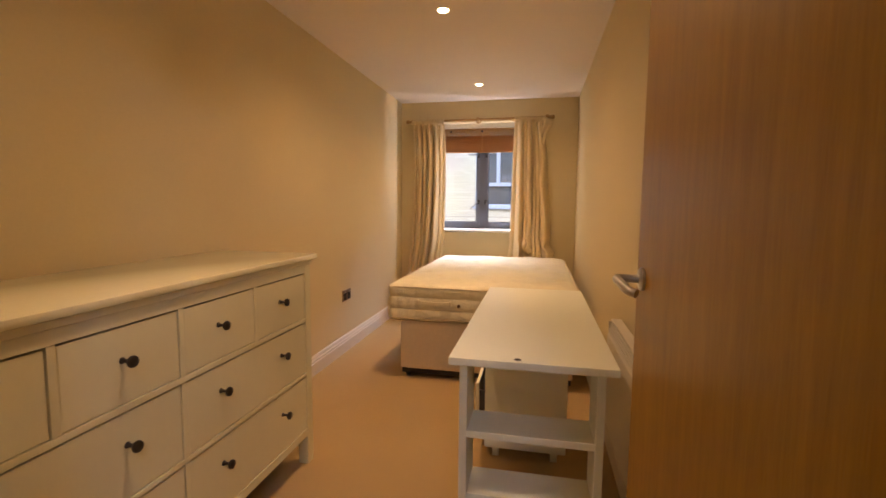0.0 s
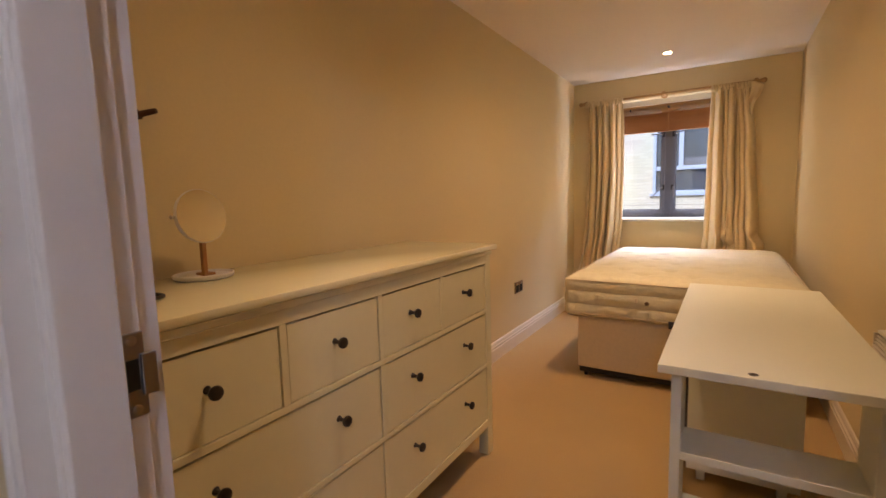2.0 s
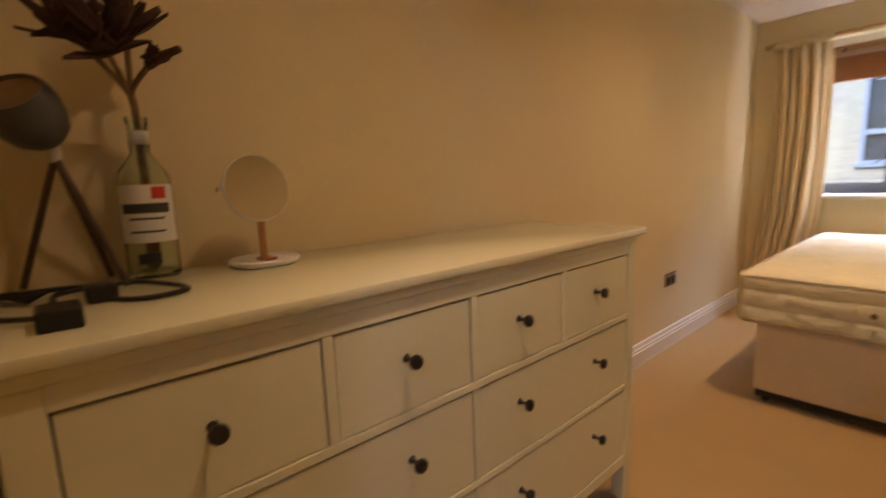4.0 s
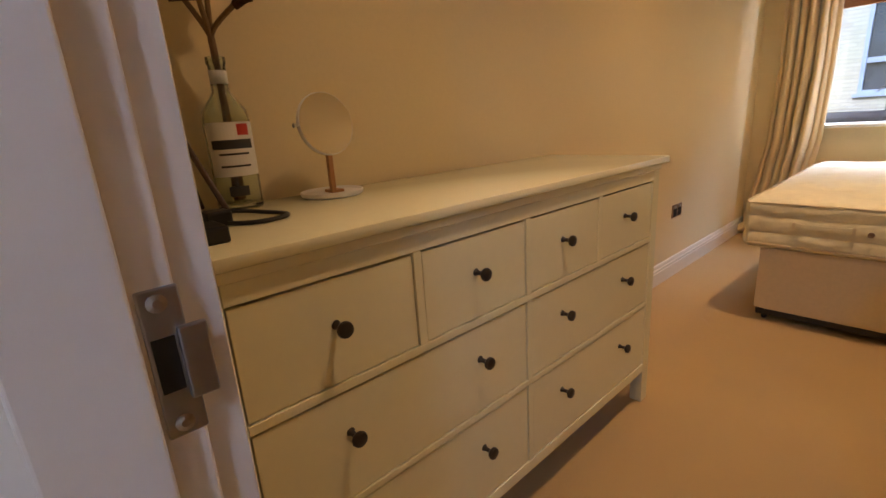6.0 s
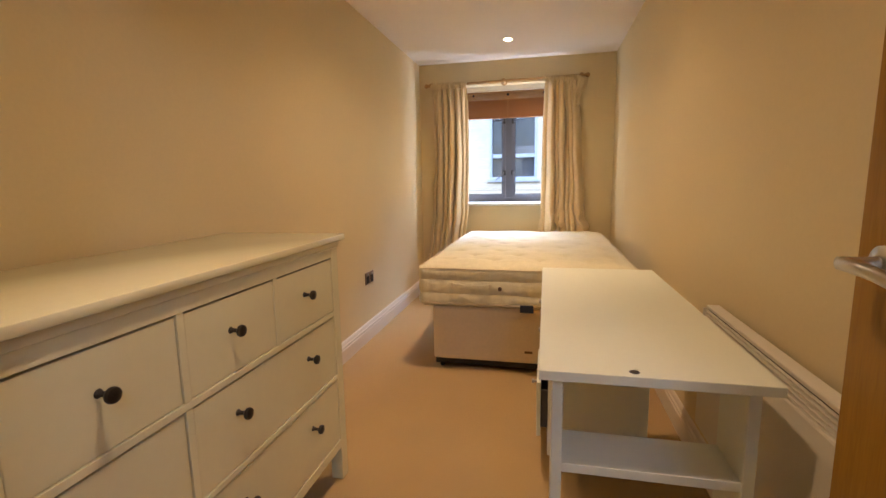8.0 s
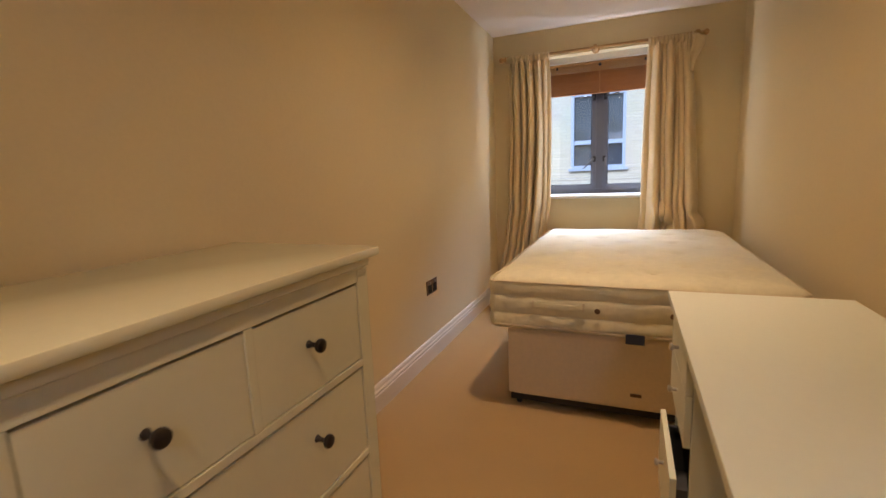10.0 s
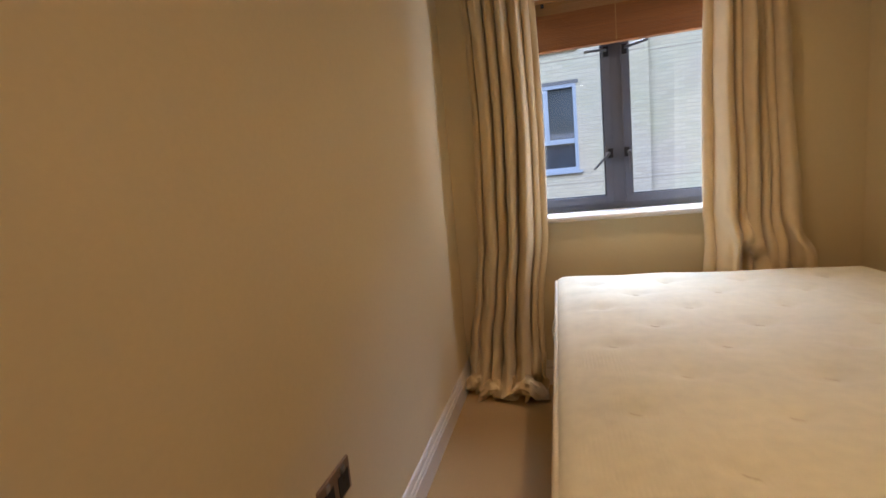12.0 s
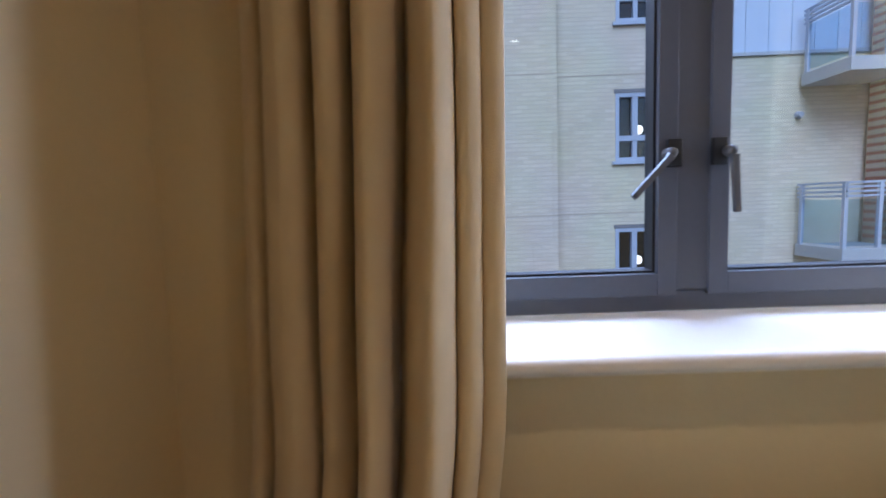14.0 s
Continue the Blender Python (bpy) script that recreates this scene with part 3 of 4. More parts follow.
def curtain(name, label, edges, folds, ytop, ybot, zbot, seed, puddle, crumple=1.0, rolls=4, hem=0.2, outer=0):
    """A gathered curtain. edges(v): left and right side at v from top (0) to hem (1)."""
    rng = random.Random(seed)
    nu, nv = folds * 30, 110
    wide = [rng.uniform(0.45, 1.6) for _ in range(folds)]
    cuts = [sum(wide[:i]) / sum(wide) for i in range(folds + 1)]
    am = [rng.uniform(0.65, 1.25) for _ in range(folds)]
    ob = thing(name, (edges(0.5)[0] * 0.5 + edges(0.5)[1] * 0.5, ytop, zbot), label, "curtain")
    bm = bmesh.new()
    grid = []
    ztop = RZ - 0.022
    for j in range(nv + 1):
        v = j / nv
        a, b = edges(v)
        row = []
        for i in range(nu + 1):
            u = i / nu
            s = u + math.sin(math.pi * u) * (0.07 * min(1, v * 1.5) * noise.noise((u * 1.9, v * 1.6, seed + 40)) + 0.03 * noise.noise((u * 5, v * 2.5, seed + 41)))
            k = max(n for n in range(folds) if cuts[n] <= s + 1e-9)
            f = min(1.0, max(0.0, (s - cuts[k]) / (cuts[k + 1] - cuts[k])))
            ridge = (0.5 - 0.5 * math.cos(2 * math.pi * f)) ** (0.75 + 0.25 * noise.noise((k * 1.7, v * 1.2, seed + 60)))
            grow = min(1, 0.35 + v / 0.10)
            deep = (0.066 + 0.014 * v) * grow * (0.35 + 0.65 * am[k] * min(1.3, (cuts[k + 1] - cuts[k]) * folds))
            deep *= min(1, 0.15 + 4 * u, 0.15 + 4 * (1 - u))
            deep *= 1 + 0.6 * noise.noise((k * 3.3 + f * 0.6, v * 1.8, seed))
            crease = noise.noise((u * 13, v * 3.2, seed + 12))
            x = a + (b - a) * u - 0.008 * math.sin(2 * math.pi * f) * grow + 0.010 * v * noise.noise((u * 6, v * 3, seed + 5))
            y = ytop + 0.035 + (ybot - ytop) * v ** 3 - deep * ridge - 0.011 * crease * (0.4 + 0.6 * ridge)
            y += 0.05 * max(0.0, 1 - (u if outer == 0 else 1 - u) / 0.14) ** 1.5
            z = ztop + (zbot - ztop) * v
            if v < 0.09:
                top = 1 - v / 0.09
                y += 0.007 * math.sin(2 * math.pi * folds * 3 * u) * top - 0.052 * top
            if z < zbot + hem:
                y -= 0.004
            q = max(0.0, (v - (1 - puddle)) / puddle)
            if q > 0:
                c = noise.noise((u * folds * 0.9, q * 1.3, seed + 2)) 
                d = noise.noise((u * folds * 2.1, q * 2.2, seed + 3))
                e = noise.noise((u * folds * 3.3, q * 3.5, seed + 7))
                y += q * (-0.06 / crumple ** 2 + 0.07 * c) + 0.05 * q * d + 0.03 * q * e
                x += q * (0.04 * d + 0.015 * e)
                z = max(zbot + 0.004 * abs(e), z + q * crumple * (0.07 * d + 0.06 * abs(c) + 0.03 * e))
            if outer == 1 and v > 0.7:
                # the hem is caught on the bed and folds over itself
                tuck = math.exp(-((u - 0.34 - 0.8 * (v - 0.85)) / 0.12) ** 2)
                ear = math.exp(-((u - 0.93) / 0.09) ** 2)
                band = math.exp(-((v - 0.845) / 0.035) ** 2)
                under = math.exp(-((v - 0.895) / 0.025) ** 2)
                y += -0.06 * tuck * band + 0.035 * tuck * under - 0.04 * ear * band
                x += 0.022 * tuck * under - 0.03 * ear * band + 0.035 * ear * under
                z += 0.018 * (tuck + ear) * under * noise.noise((u * 9, v * 20, seed + 70)) + 0.012 * tuck * band
            row.append(bm.verts.new((x, y, z)))
        grid.append(row)
    for r, s in zip(grid, grid[1:]):
        for i in range(nu):
            bm.faces.new((r[i], r[i + 1], s[i + 1], s[i]))
    cloth = part("cloth", bm, CURT, ob, smooth=True)
    md = cloth.modifiers.new("thickness", "SOLIDIFY")
    md.thickness = 0.003
    # the hem lies in crumpled rolls
    a, b = edges(1)
    for roll in range(rolls):
        hem = bmesh.new()
        rings = []
        xa = a + (b - a) * 0.2 * roll
        xb = min(b, xa + (b - a) * rng.uniform(0.3, 0.48))
        yc, zc = ybot - rng.uniform(0.03, 0.10), zbot + rng.uniform(0.022, 0.05) * crumple
        bow, lift = rng.uniform(-0.05, 0.03), rng.uniform(0.0, 0.05) * crumple
        for i in range(33):
            t = i / 32
            fat = (0.013 + 0.030 * math.sin(math.pi * t) ** 0.6) / crumple
            ring = []
            for j in range(20):
                w = 2 * math.pi * j / 20
                r = fat * (1 + 0.5 * noise.noise((t * 5 + roll * 7, math.cos(w) * 1.6, math.sin(w) * 1.6 + seed)) + 0.12 * noise.noise((t * 13, math.cos(w) * 3, math.sin(w) * 3 + roll)))
                z = zc + lift * math.sin(math.pi * t * 1.3) + r * math.sin(w)
                ring.append(hem.verts.new((xa + (xb - xa) * t + 0.01 * math.cos(w * 2 + roll), yc + bow * math.sin(math.pi * t) + 1.25 * r * math.cos(w), max(zbot if zbot < 0.1 else 0.0, z))))
            rings.append(ring)
        for r, s in zip(rings, rings[1:]):
            for j in range(20):
                hem.faces.new((r[j], r[(j + 1) % 20], s[(j + 1) % 20], s[j]))
        hem.faces.new(rings[0][::-1])
        hem.faces.new(rings[-1])
        part("hem_fold", hem, CURT, ob, "crumpled roll of the hem", smooth=True)
    a, b = edges(0)
    tape = bmesh.new()
    rows = []
    for h in (-0.02, 0.012, 0.034):
        rows.append([tape.verts.new((a + (b - a) * i / 160, RY - 0.026 + 0.010 * math.sin(2 * math.pi * folds * 2 * i / 160 + h * 20) * (0.6 + 0.4 * math.sin(i * 0.37)), ztop - 0.004 + h + 0.006 * math.sin(i * 0.55) * (h > 0.03))) for i in range(161)])
    for r, s in zip(rows, rows[1:]):
        for i in range(160):
            tape.faces.new((r[i], r[i + 1], s[i + 1], s[i]))
    head = part("heading", tape, CURT, ob, "gathered heading frill", smooth=True)
    head.modifiers.new("thickness", "SOLIDIFY").thickness = 0.003
    for i in range(7):
        x = a + (b - a) * (i + 0.5) / 7
        part("ring", tube([(x, RY + 0.019 * math.cos(t), RZ + 0.019 * math.sin(t)) for t in [2 * math.pi * k / 16 for k in range(16)]], 0.003, 6, closed=True), PINE, ob, "wooden curtain ring", smooth=True)
    return ob


def left_edges(v):
    return (along(v, [(0, -1.25), (0.3, -1.24), (0.6, -1.262), (0.74, -1.295), (0.88, -1.345), (1, -1.372)]),
            along(v, [(0, -0.885), (0.3, -0.877), (0.56, -0.888), (0.82, -0.935), (1, -0.935)]))


def right_edges(v):
    return (along(v, [(0, -0.14), (0.4, -0.155), (1, -0.168)]),
            along(v, [(0, 0.17), (0.35, 0.21), (0.75, 0.25), (1, 0.305)]))


curtain("curtain", "cream lined curtain hanging from the pole, hem crumpled on the carpet", left_edges, 7, RY + 0.012, 4.945, 0.004, 3, 0.12, hem=0.36)
curtain("curtain", "cream lined curtain hanging from the pole, hem bunched behind the bed", right_edges, 7, RY + 0.012, 4.965, 0.52, 8, 0.26, 1.2, rolls=0, hem=0.22, outer=1)

# a loose flap at the outer top corner of the bunched curtain
flap = bmesh.new()
fv = [[flap.verts.new((0.145 + 0.105 * i / 6 * (1 - 0.85 * j / 12) + 0.008 * math.sin(j * 0.6), 4.938 - 0.014 * math.sin(i * 0.9 + j * 0.3), 2.095 - 0.26 * j / 12 - 0.03 * i / 6)) for i in range(7)] for j in range(13)]
for r, s in zip(fv, fv[1:]):
    for i in range(6):
        flap.faces.new((r[i], r[i + 1], s[i + 1], s[i]))
right_curtain = [o for o in bpy.data.objects if o.name == "curtain.001"][0]
fl = part("flap", flap, CURT, right_curtain, "turned-back top corner", smooth=True)
fl.modifiers.new("thickness", "SOLIDIFY").thickness = 0.003


# ---- bed ----
def rounded_block(x0, x1, y0, y1, z0, z1, r, cuts=48):
    """A block with softly rounded edges and enough faces to be shaped."""
    bm = bmesh.new()
    bmesh.ops.create_cube(bm, size=2.0)
    bmesh.ops.subdivide_edges(bm, edges=bm.edges[:], cuts=cuts, use_grid_fill=True)
    c, h = Vector(((x0 + x1) / 2, (y0 + y1) / 2, (z0 + z1) / 2)), Vector(((x1 - x0) / 2, (y1 - y0) / 2, (z1 - z0) / 2))
    for v in bm.verts:
        p = Vector([v.co[i] * h[i] for i in range(3)])
        q = Vector([max(-h[i] + r, min(h[i] - r, p[i])) for i in range(3)])
        d = p - q
        if d.length > 1e-9:
            d = d.normalized() * r
        v.co = c + q + d
    return bm


bed = thing("divan_bed", (-0.15, 3.9, 0), "cream cloth divan bed base against the wall", "bed")
part("base", rounded_block(-0.785, 0.375, 3.03, 4.80, 0.062, 0.405, 0.018, 20), DIVAN, bed, "cream cloth divan base", smooth=True)
part("plinth", boxes((-0.772, 0.362, 3.043, 4.787, 0.03, 0.066), bevel=0.004), BLACK, bed, "black underside frame")
for x in (-0.735, 0.32):
    for y in (3.075, 3.9, 4.75):
        leg = part("caster", turned([(0.014, 0.045), (0.014, 0.09)], (x, y, 0), seg=12), BLACK, bed, "black caster")
        part("wheel", turned([(0.018, -0.012), (0.024, -0.008), (0.024, 0.008), (0.018, 0.012)], (x, y, 0.0245), (1, 0, 0), 16), BLACK, leg)
part("sticker", boxes((-0.225, -0.178, 3.0285, 3.0305, 0.128, 0.143), bevel=0.0009), BROWN, bed, "small brown oval sticker")

MX0, MX1, MY0, MY1, MZ0, MZ1 = -0.855, 0.395, 2.985, 4.835, 0.408, 0.655
mattress = thing("mattress", (-0.18, 3.9, MZ0), "bare cream quilted mattress with tufts and piped edges", "mattress")
mb = rounded_block(MX0, MX1, MY0, MY1, MZ0, MZ1, 0.035, 130)
tufts = [(-0.70 + 0.14 * i, 3.165 + 0.36 * j + 0.18 * (i % 2)) for i in range(8) for j in range(5) if 3.165 + 0.36 * j + 0.18 * (i % 2) < MY1 - 0.1]
for v in mb.verts:
    x, y, z = v.co
    if z > MZ1 - 0.02:
        inner = min(x - MX0, MX1 - x, y - MY0, MY1 - y)
        lift = 0.018 * min(1, max(0, inner - 0.02) / 0.12)
        dip = sum(0.013 * math.exp(-((x - a) ** 2 + (y - b) ** 2) / 0.0016) + 0.003 * math.exp(-(x - a) ** 2 / 0.012 - (y - b) ** 2 / 0.0006) for a, b in tufts)
        v.co.z += lift - dip + 0.006 * noise.noise((x * 4, y * 4, 1.0)) + 0.007 * abs(noise.noise((x * 2.6 + y, y * 4.5, 4.0)))
    elif z > MZ0 + 0.03:
        h = (z - MZ0) / (MZ1 - MZ0)
        puff = 0.008 * abs(math.sin(math.pi * (3 * h + 0.12 * noise.noise((x * 7, y * 7, 3.0))))) ** 0.8 + 0.003 * noise.noise((x * 16, y * 16, h * 7))
        if y < MY0 + 0.01:
            v.co.y -= puff * (0.5 + 0.5 * abs(math.sin(x * 52 + 0.5 * noise.noise((x * 5, 0, 8.0)))) ** 0.6)
        if x < MX0 + 0.01:
            v.co.x -= puff * (0.5 + 0.5 * abs(math.sin(y * 52 + 0.5 * noise.noise((y * 5, 0, 8.0)))) ** 0.6)
part("cover", mb, TICK, mattress, smooth=True)
part("maker_label", boxes((-0.25, -0.174, 2.966, 2.972, 0.396, 0.44), bevel=0.002), NAVY, mattress, "navy cloth label")


def loop_path(z, grow):
    out, r = [], 0.05
    for cx, cy, a0 in ((MX1 - r, MY1 - r, 0), (MX0 + r, MY1 - r, 90), (MX0 + r, MY0 + r, 180), (MX1 - r, MY0 + r, 270)):
        for k in range(7):
            a = radians(a0 + 15 * k)
            out.append((cx + (r + grow) * math.cos(a), cy + (r + grow) * math.sin(a), z + 0.003 * math.sin(cx * 9 + cy * 7 + k)))
    full = []
    for p, q in zip(out, out[1:] + out[:1]):
        n = max(1, int((Vector(q) - Vector(p)).length / 0.06))
        for i in range(n):
            t = i / n
            w = [p[m] + (q[m] - p[m]) * t for m in range(3)]
            w[2] += 0.003 * noise.noise((w[0] * 5, w[1] * 5, 2.0))
            full.append(w)
    return full


for z in (MZ1 - 0.016, MZ0 + 0.022):
    part("piping", tube(loop_path(z, 0.002), 0.0055, 8, closed=True), PIPE, mattress, "tan piped seam", smooth=True)
for x in (-0.366, -0.07):
    e = part("air_vent", turned([(0.012, 0), (0.012, 0.004), (0.008, 0.006), (0.006, 0.004)], (x, MY0 - 0.013, 0.531), (0, -1, 0), 18), BROWN, mattress, "brown metal eyelet", smooth=True)


def strap(p, q, out):
    """A flat cloth carrying handle that bows out between two stitched ends."""
    bm = bmesh.new()
    p, q, out = Vector(p), Vector(q), Vector(out)
    rows = []
    for k in range(25):
        t = k / 24
        mid = p + (q - p) * t + out * (0.004 + 0.012 * math.sin(math.pi * t) ** 0.7) - Vector((0, 0, 0.004 * math.sin(math.pi * t)))
        rows.append([bm.verts.new(mid + Vector((0, 0, h)) + out * (0.003 * d)) for h, d in ((-0.013, -1), (-0.013, 0.4), (0, 1), (0.013, 0.4), (0.013, -1))])
    for r, u in zip(rows, rows[1:]):
        for k in range(5):
            bm.faces.new((r[k], r[(k + 1) % 5], u[(k + 1) % 5], u[k]))
    bm.faces.new(rows[0][::-1])
    bm.faces.new(rows[-1])
    return bm


for p, q, out in (((-0.645, MY0 - 0.006, 0.543), (-0.425, MY0 - 0.006, 0.541), (0, -1, 0)), ((MX0 - 0.006, 4.55, 0.53), (MX0 - 0.006, 4.29, 0.53), (-1, 0, 0))):
    hd = part("handle", strap(p, q, out), TICK, mattress, "cloth carrying handle", smooth=True)
    for e in (p, q):
        part("stitching", boxes((e[0] - 0.006, e[0] + 0.006, e[1] - 0.008, e[1] + 0.006, e[2] - 0.016, e[2] + 0.016), bevel=0.002), PIPE, hd, "stitched end")
for a, b in tufts:
    z = MZ1 + 0.018 - 0.0135 + 0.006 * noise.noise((a * 4, b * 4, 1.0))
    part("tuft", tube([(a - 0.011, b + 0.005, z + 0.0022), (a, b, z + 0.0008), (a + 0.011, b - 0.005, z + 0.0022)], 0.0010, 6), PIPE, mattress, "stitched tuft")

# ---- chest of drawers ----
chest = thing("chest_of_drawers", (-1.13, 1.2, 0), "off-white lacquered chest of eight drawers with dark knobs", "chest of drawers")
CX0, CXF, CY0, CY1 = -1.36, -0.876, 0.42, 1.957
part("top", boxes((-1.365, -0.860, 0.385, 2.0, 0.942, 0.965), bevel=0.005), LACQ, chest, "overhanging top board", smooth=True)
part("cornice", boxes((CX0, CXF + 0.004, 0.415, 1.962, 0.921, 0.942), bevel=0.003), LACQ, chest, "stepped moulding under the top")
for y in (CY0, CY1 - 0.022):
    part("side_panel", boxes((CX0 + 0.045, CXF - 0.045, y + 0.004, y + 0.018, 0.15, 0.918), bevel=0.002), LACQ, chest)
for x in (CX0, CXF - 0.048):
    for y in (CY0, CY1 - 0.048):
        part("leg", boxes((x, x + 0.048, y, y + 0.048, 0, 0.921), bevel=0.003), LACQ, chest)
part("back_panel", boxes((CX0 + 0.002, CX0 + 0.008, CY0 + 0.048, CY1 - 0.048, 0.15, 0.918)), LACQ, chest)
# solid dark block puts shade behind the drawer gaps
part("inside", boxes((CX0 + 0.02, CXF - 0.03, CY0 + 0.03, CY1 - 0.03, 0.15, 0.90)), DARKGAP, chest, "dark block for the shade behind the gaps")
F0, F1 = CXF - 0.022, CXF
for nm, z0, z1 in (("top_rail", 0.886, 0.921), ("rail", 0.666, 0.684), ("rail", 0.420, 0.436), ("bottom_rail", 0.137, 0.172)):
    part(nm, boxes((F0, F1, CY0 + 0.048, CY1 - 0.048, z0, z1), bevel=0.0015), LACQ, chest)
for yc, z0, z1 in ((0.835, 0.684, 0.886), (1.195, 0.684, 0.886), (1.195, 0.436, 0.666), (1.195, 0.172, 0.420), (1.551, 0.684, 0.886)):
    part("post", boxes((F0, F1, yc - 0.010, yc + 0.010, z0, z1), bevel=0.0015), LACQ, chest)
KN = [(0.009, 0), (0.0072, 0.003), (0.0052, 0.009), (0.0052, 0.019), (0.009, 0.023), (0.0142, 0.0265), (0.0157, 0.031), (0.0142, 0.036), (0.009, 0.0385), (0.003, 0.0395)]
K1, K2, K3, K4 = 0.643, 1.002, 1.351, 1.711
DR_L, DR_R = 0.468, 1.909
ROWS_D = [(0.684, 0.886, [(DR_L, 0.825, (K1,)), (0.845, 1.185, (K2,)), (1.205, 1.544, (K3,)), (1.558, DR_R, (K4,))], 0.797),
          (0.436, 0.666, [(DR_L, 1.185, (K1, K2)), (1.205, DR_R, (K3, K4))], 0.577),
          (0.172, 0.420, [(DR_L, 1.185, (K1, K2)), (1.205, DR_R, (K3, K4))], 0.327)]
for z0, z1, cells, kz in ROWS_D:
    for ya, yb, knobs in cells:
        dr = part("drawer", boxes((F1 - 0.024, F1 - 0.003, ya + 0.003, yb - 0.003, z0 + 0.002, z1 - 0.005), bevel=0.0018), LACQ, chest, "plain inset drawer front")
        for y in knobs:
            part("knob", turned(KN, (F1 - 0.003, y, kz), (1, 0, 0), 20), BRONZE, dr, "dark bronze round knob", smooth=True)

# ---- desk ----
desk = thing("desk", (0.115, 1.97, 0), "white desk top on a shelf trestle beside the wall", "desk")
part("top", boxes((-0.125, 0.357, 1.37, 2.57, 0.719, 0.742), bevel=0.002), LACQ2, desk, "white foil-covered desk top")
part("cable_grommet", turned([(0.0112, 0), (0.0112, 0.0008), (0.0085, 0.001)], (0.077, 1.395, 0.7415), seg=20), LEVER, desk, "thin grey ring")
# dark disc on the board stands in for the shaded hole
part("cable_hole", turned([(0.0082, 0), (0.0082, 0.0012)], (0.077, 1.395, 0.7418), seg=20), DARKGAP, desk, "small cable hole, its shade drawn as a dark disc")
for x in (-0.095, 0.301):
    part("upright", boxes((x, x + 0.024, 1.395, 1.55, 0, 0.719), bevel=0.0015), LACQ2, desk)
for z in (0.485, 0.285):
    part("shelf", boxes((-0.071, 0.301, 1.40, 1.548, z, z + 0.022), bevel=0.0012), LACQ2, desk)
part("foot_rail", boxes((-0.071, 0.301, 1.46, 1.48, 0.05, 0.10), bevel=0.001), LACQ2, desk)

ped = thing("drawer_unit", (0.085, 2.315, 0), "white drawer pedestal under the desk, one drawer ajar", "drawer unit")
part("side_panel", boxes((-0.095, 0.275, 2.13, 2.146, 0.06, 0.70), bevel=0.001), LACQ2, ped)
part("side_panel", boxes((-0.095, 0.275, 2.484, 2.50, 0.06, 0.70), bevel=0.001), LACQ2, ped)
part("back_panel", boxes((0.262, 0.274, 2.146, 2.484, 0.06, 0.70)), LACQ2, ped)
part("top", boxes((-0.095, 0.262, 2.146, 2.484, 0.684, 0.70)), LACQ2, ped)
part("base", boxes((-0.095, 0.262, 2.146, 2.484, 0.06, 0.076)), LACQ2, ped)
for x in (-0.06, 0.21):
    for y in (2.17, 2.43):
        part("foot", boxes((x, x + 0.03, y, y + 0.03, 0, 0.06)), LACQ2, ped)
for z0, z1, out, kz in ((0.592, 0.69, 0.0, 0.645), (0.452, 0.588, 0.0, 0.52), (0.137, 0.363, 0.026, 0.287)):
    x = -0.097 - out
    d = part("drawer", boxes((x - 0.016, x, 2.133, 2.497, z0, z1), bevel=0.001), LACQ2, ped, "white drawer front")
    part("tray", boxes((x, x + 0.3, 2.152, 2.162, z0 + 0.03, z1 - 0.04), (x, x + 0.3, 2.468, 2.478, z0 + 0.03, z1 - 0.04), (x, x + 0.3, 2.162, 2.468, z0 + 0.03, z0 + 0.036)), DTRAY, d, "dark grey drawer tray")
    part("knob", turned([(0.005, 0), (0.005, 0.012), (0.010, 0.016), (0.010, 0.022), (0.006, 0.024)], (x - 0.016, 2.315, kz), (-1, 0, 0), 16), STEEL, d, "small steel knob", smooth=True)

# ---- wall heater ----
heater = thing("panel_heater", (0.47, 1.78, 0.5), "ivory wall-mounted electric panel heater beside the desk", "heater")
part("casing", boxes((0.432, 0.488, 1.24, 2.13, 0.26, 0.648), bevel=0.008), HEAT, heater)
# dark block stands in for the shade between the louvres
part("grille_recess", boxes((0.452, 0.486, 1.25, 2.12, 0.646, 0.694)), DARKGAP, heater, "dark block for the shade in the outlet behind the louvres")
for k in range(4):
    part("louvre", boxes((0.434 + 0.003 * k, 0.456 + 0.003 * k, 1.245, 2.125, 0.652 + 0.0105 * k, 0.657 + 0.0105 * k), bevel=0.001), HEAT, heater)
part("top_cap", boxes((0.446, 0.488, 1.24, 2.13, 0.694, 0.706), bevel=0.003), HEAT, heater)
for y in (1.24, 2.122):
    part("end_cap", boxes((0.436, 0.488, y, y + 0.008, 0.646, 0.696), bevel=0.001), HEAT, heater)
for y in (1.45, 2.02):
    part("bracket", boxes((0.487, 0.505, y, y + 0.04, 0.35, 0.65)), HEAT, heater)

# ---- socket ----
sock = thing("wall_socket", (XL, 3.502, 0.457), "double bronze-finish wall socket with black inserts", "socket")
part("face_plate", boxes((XL, XL + 0.008, 3.427, 3.577, 0.413, 0.5), bevel=0.002), SOCKM, sock, "brushed bronze plate")
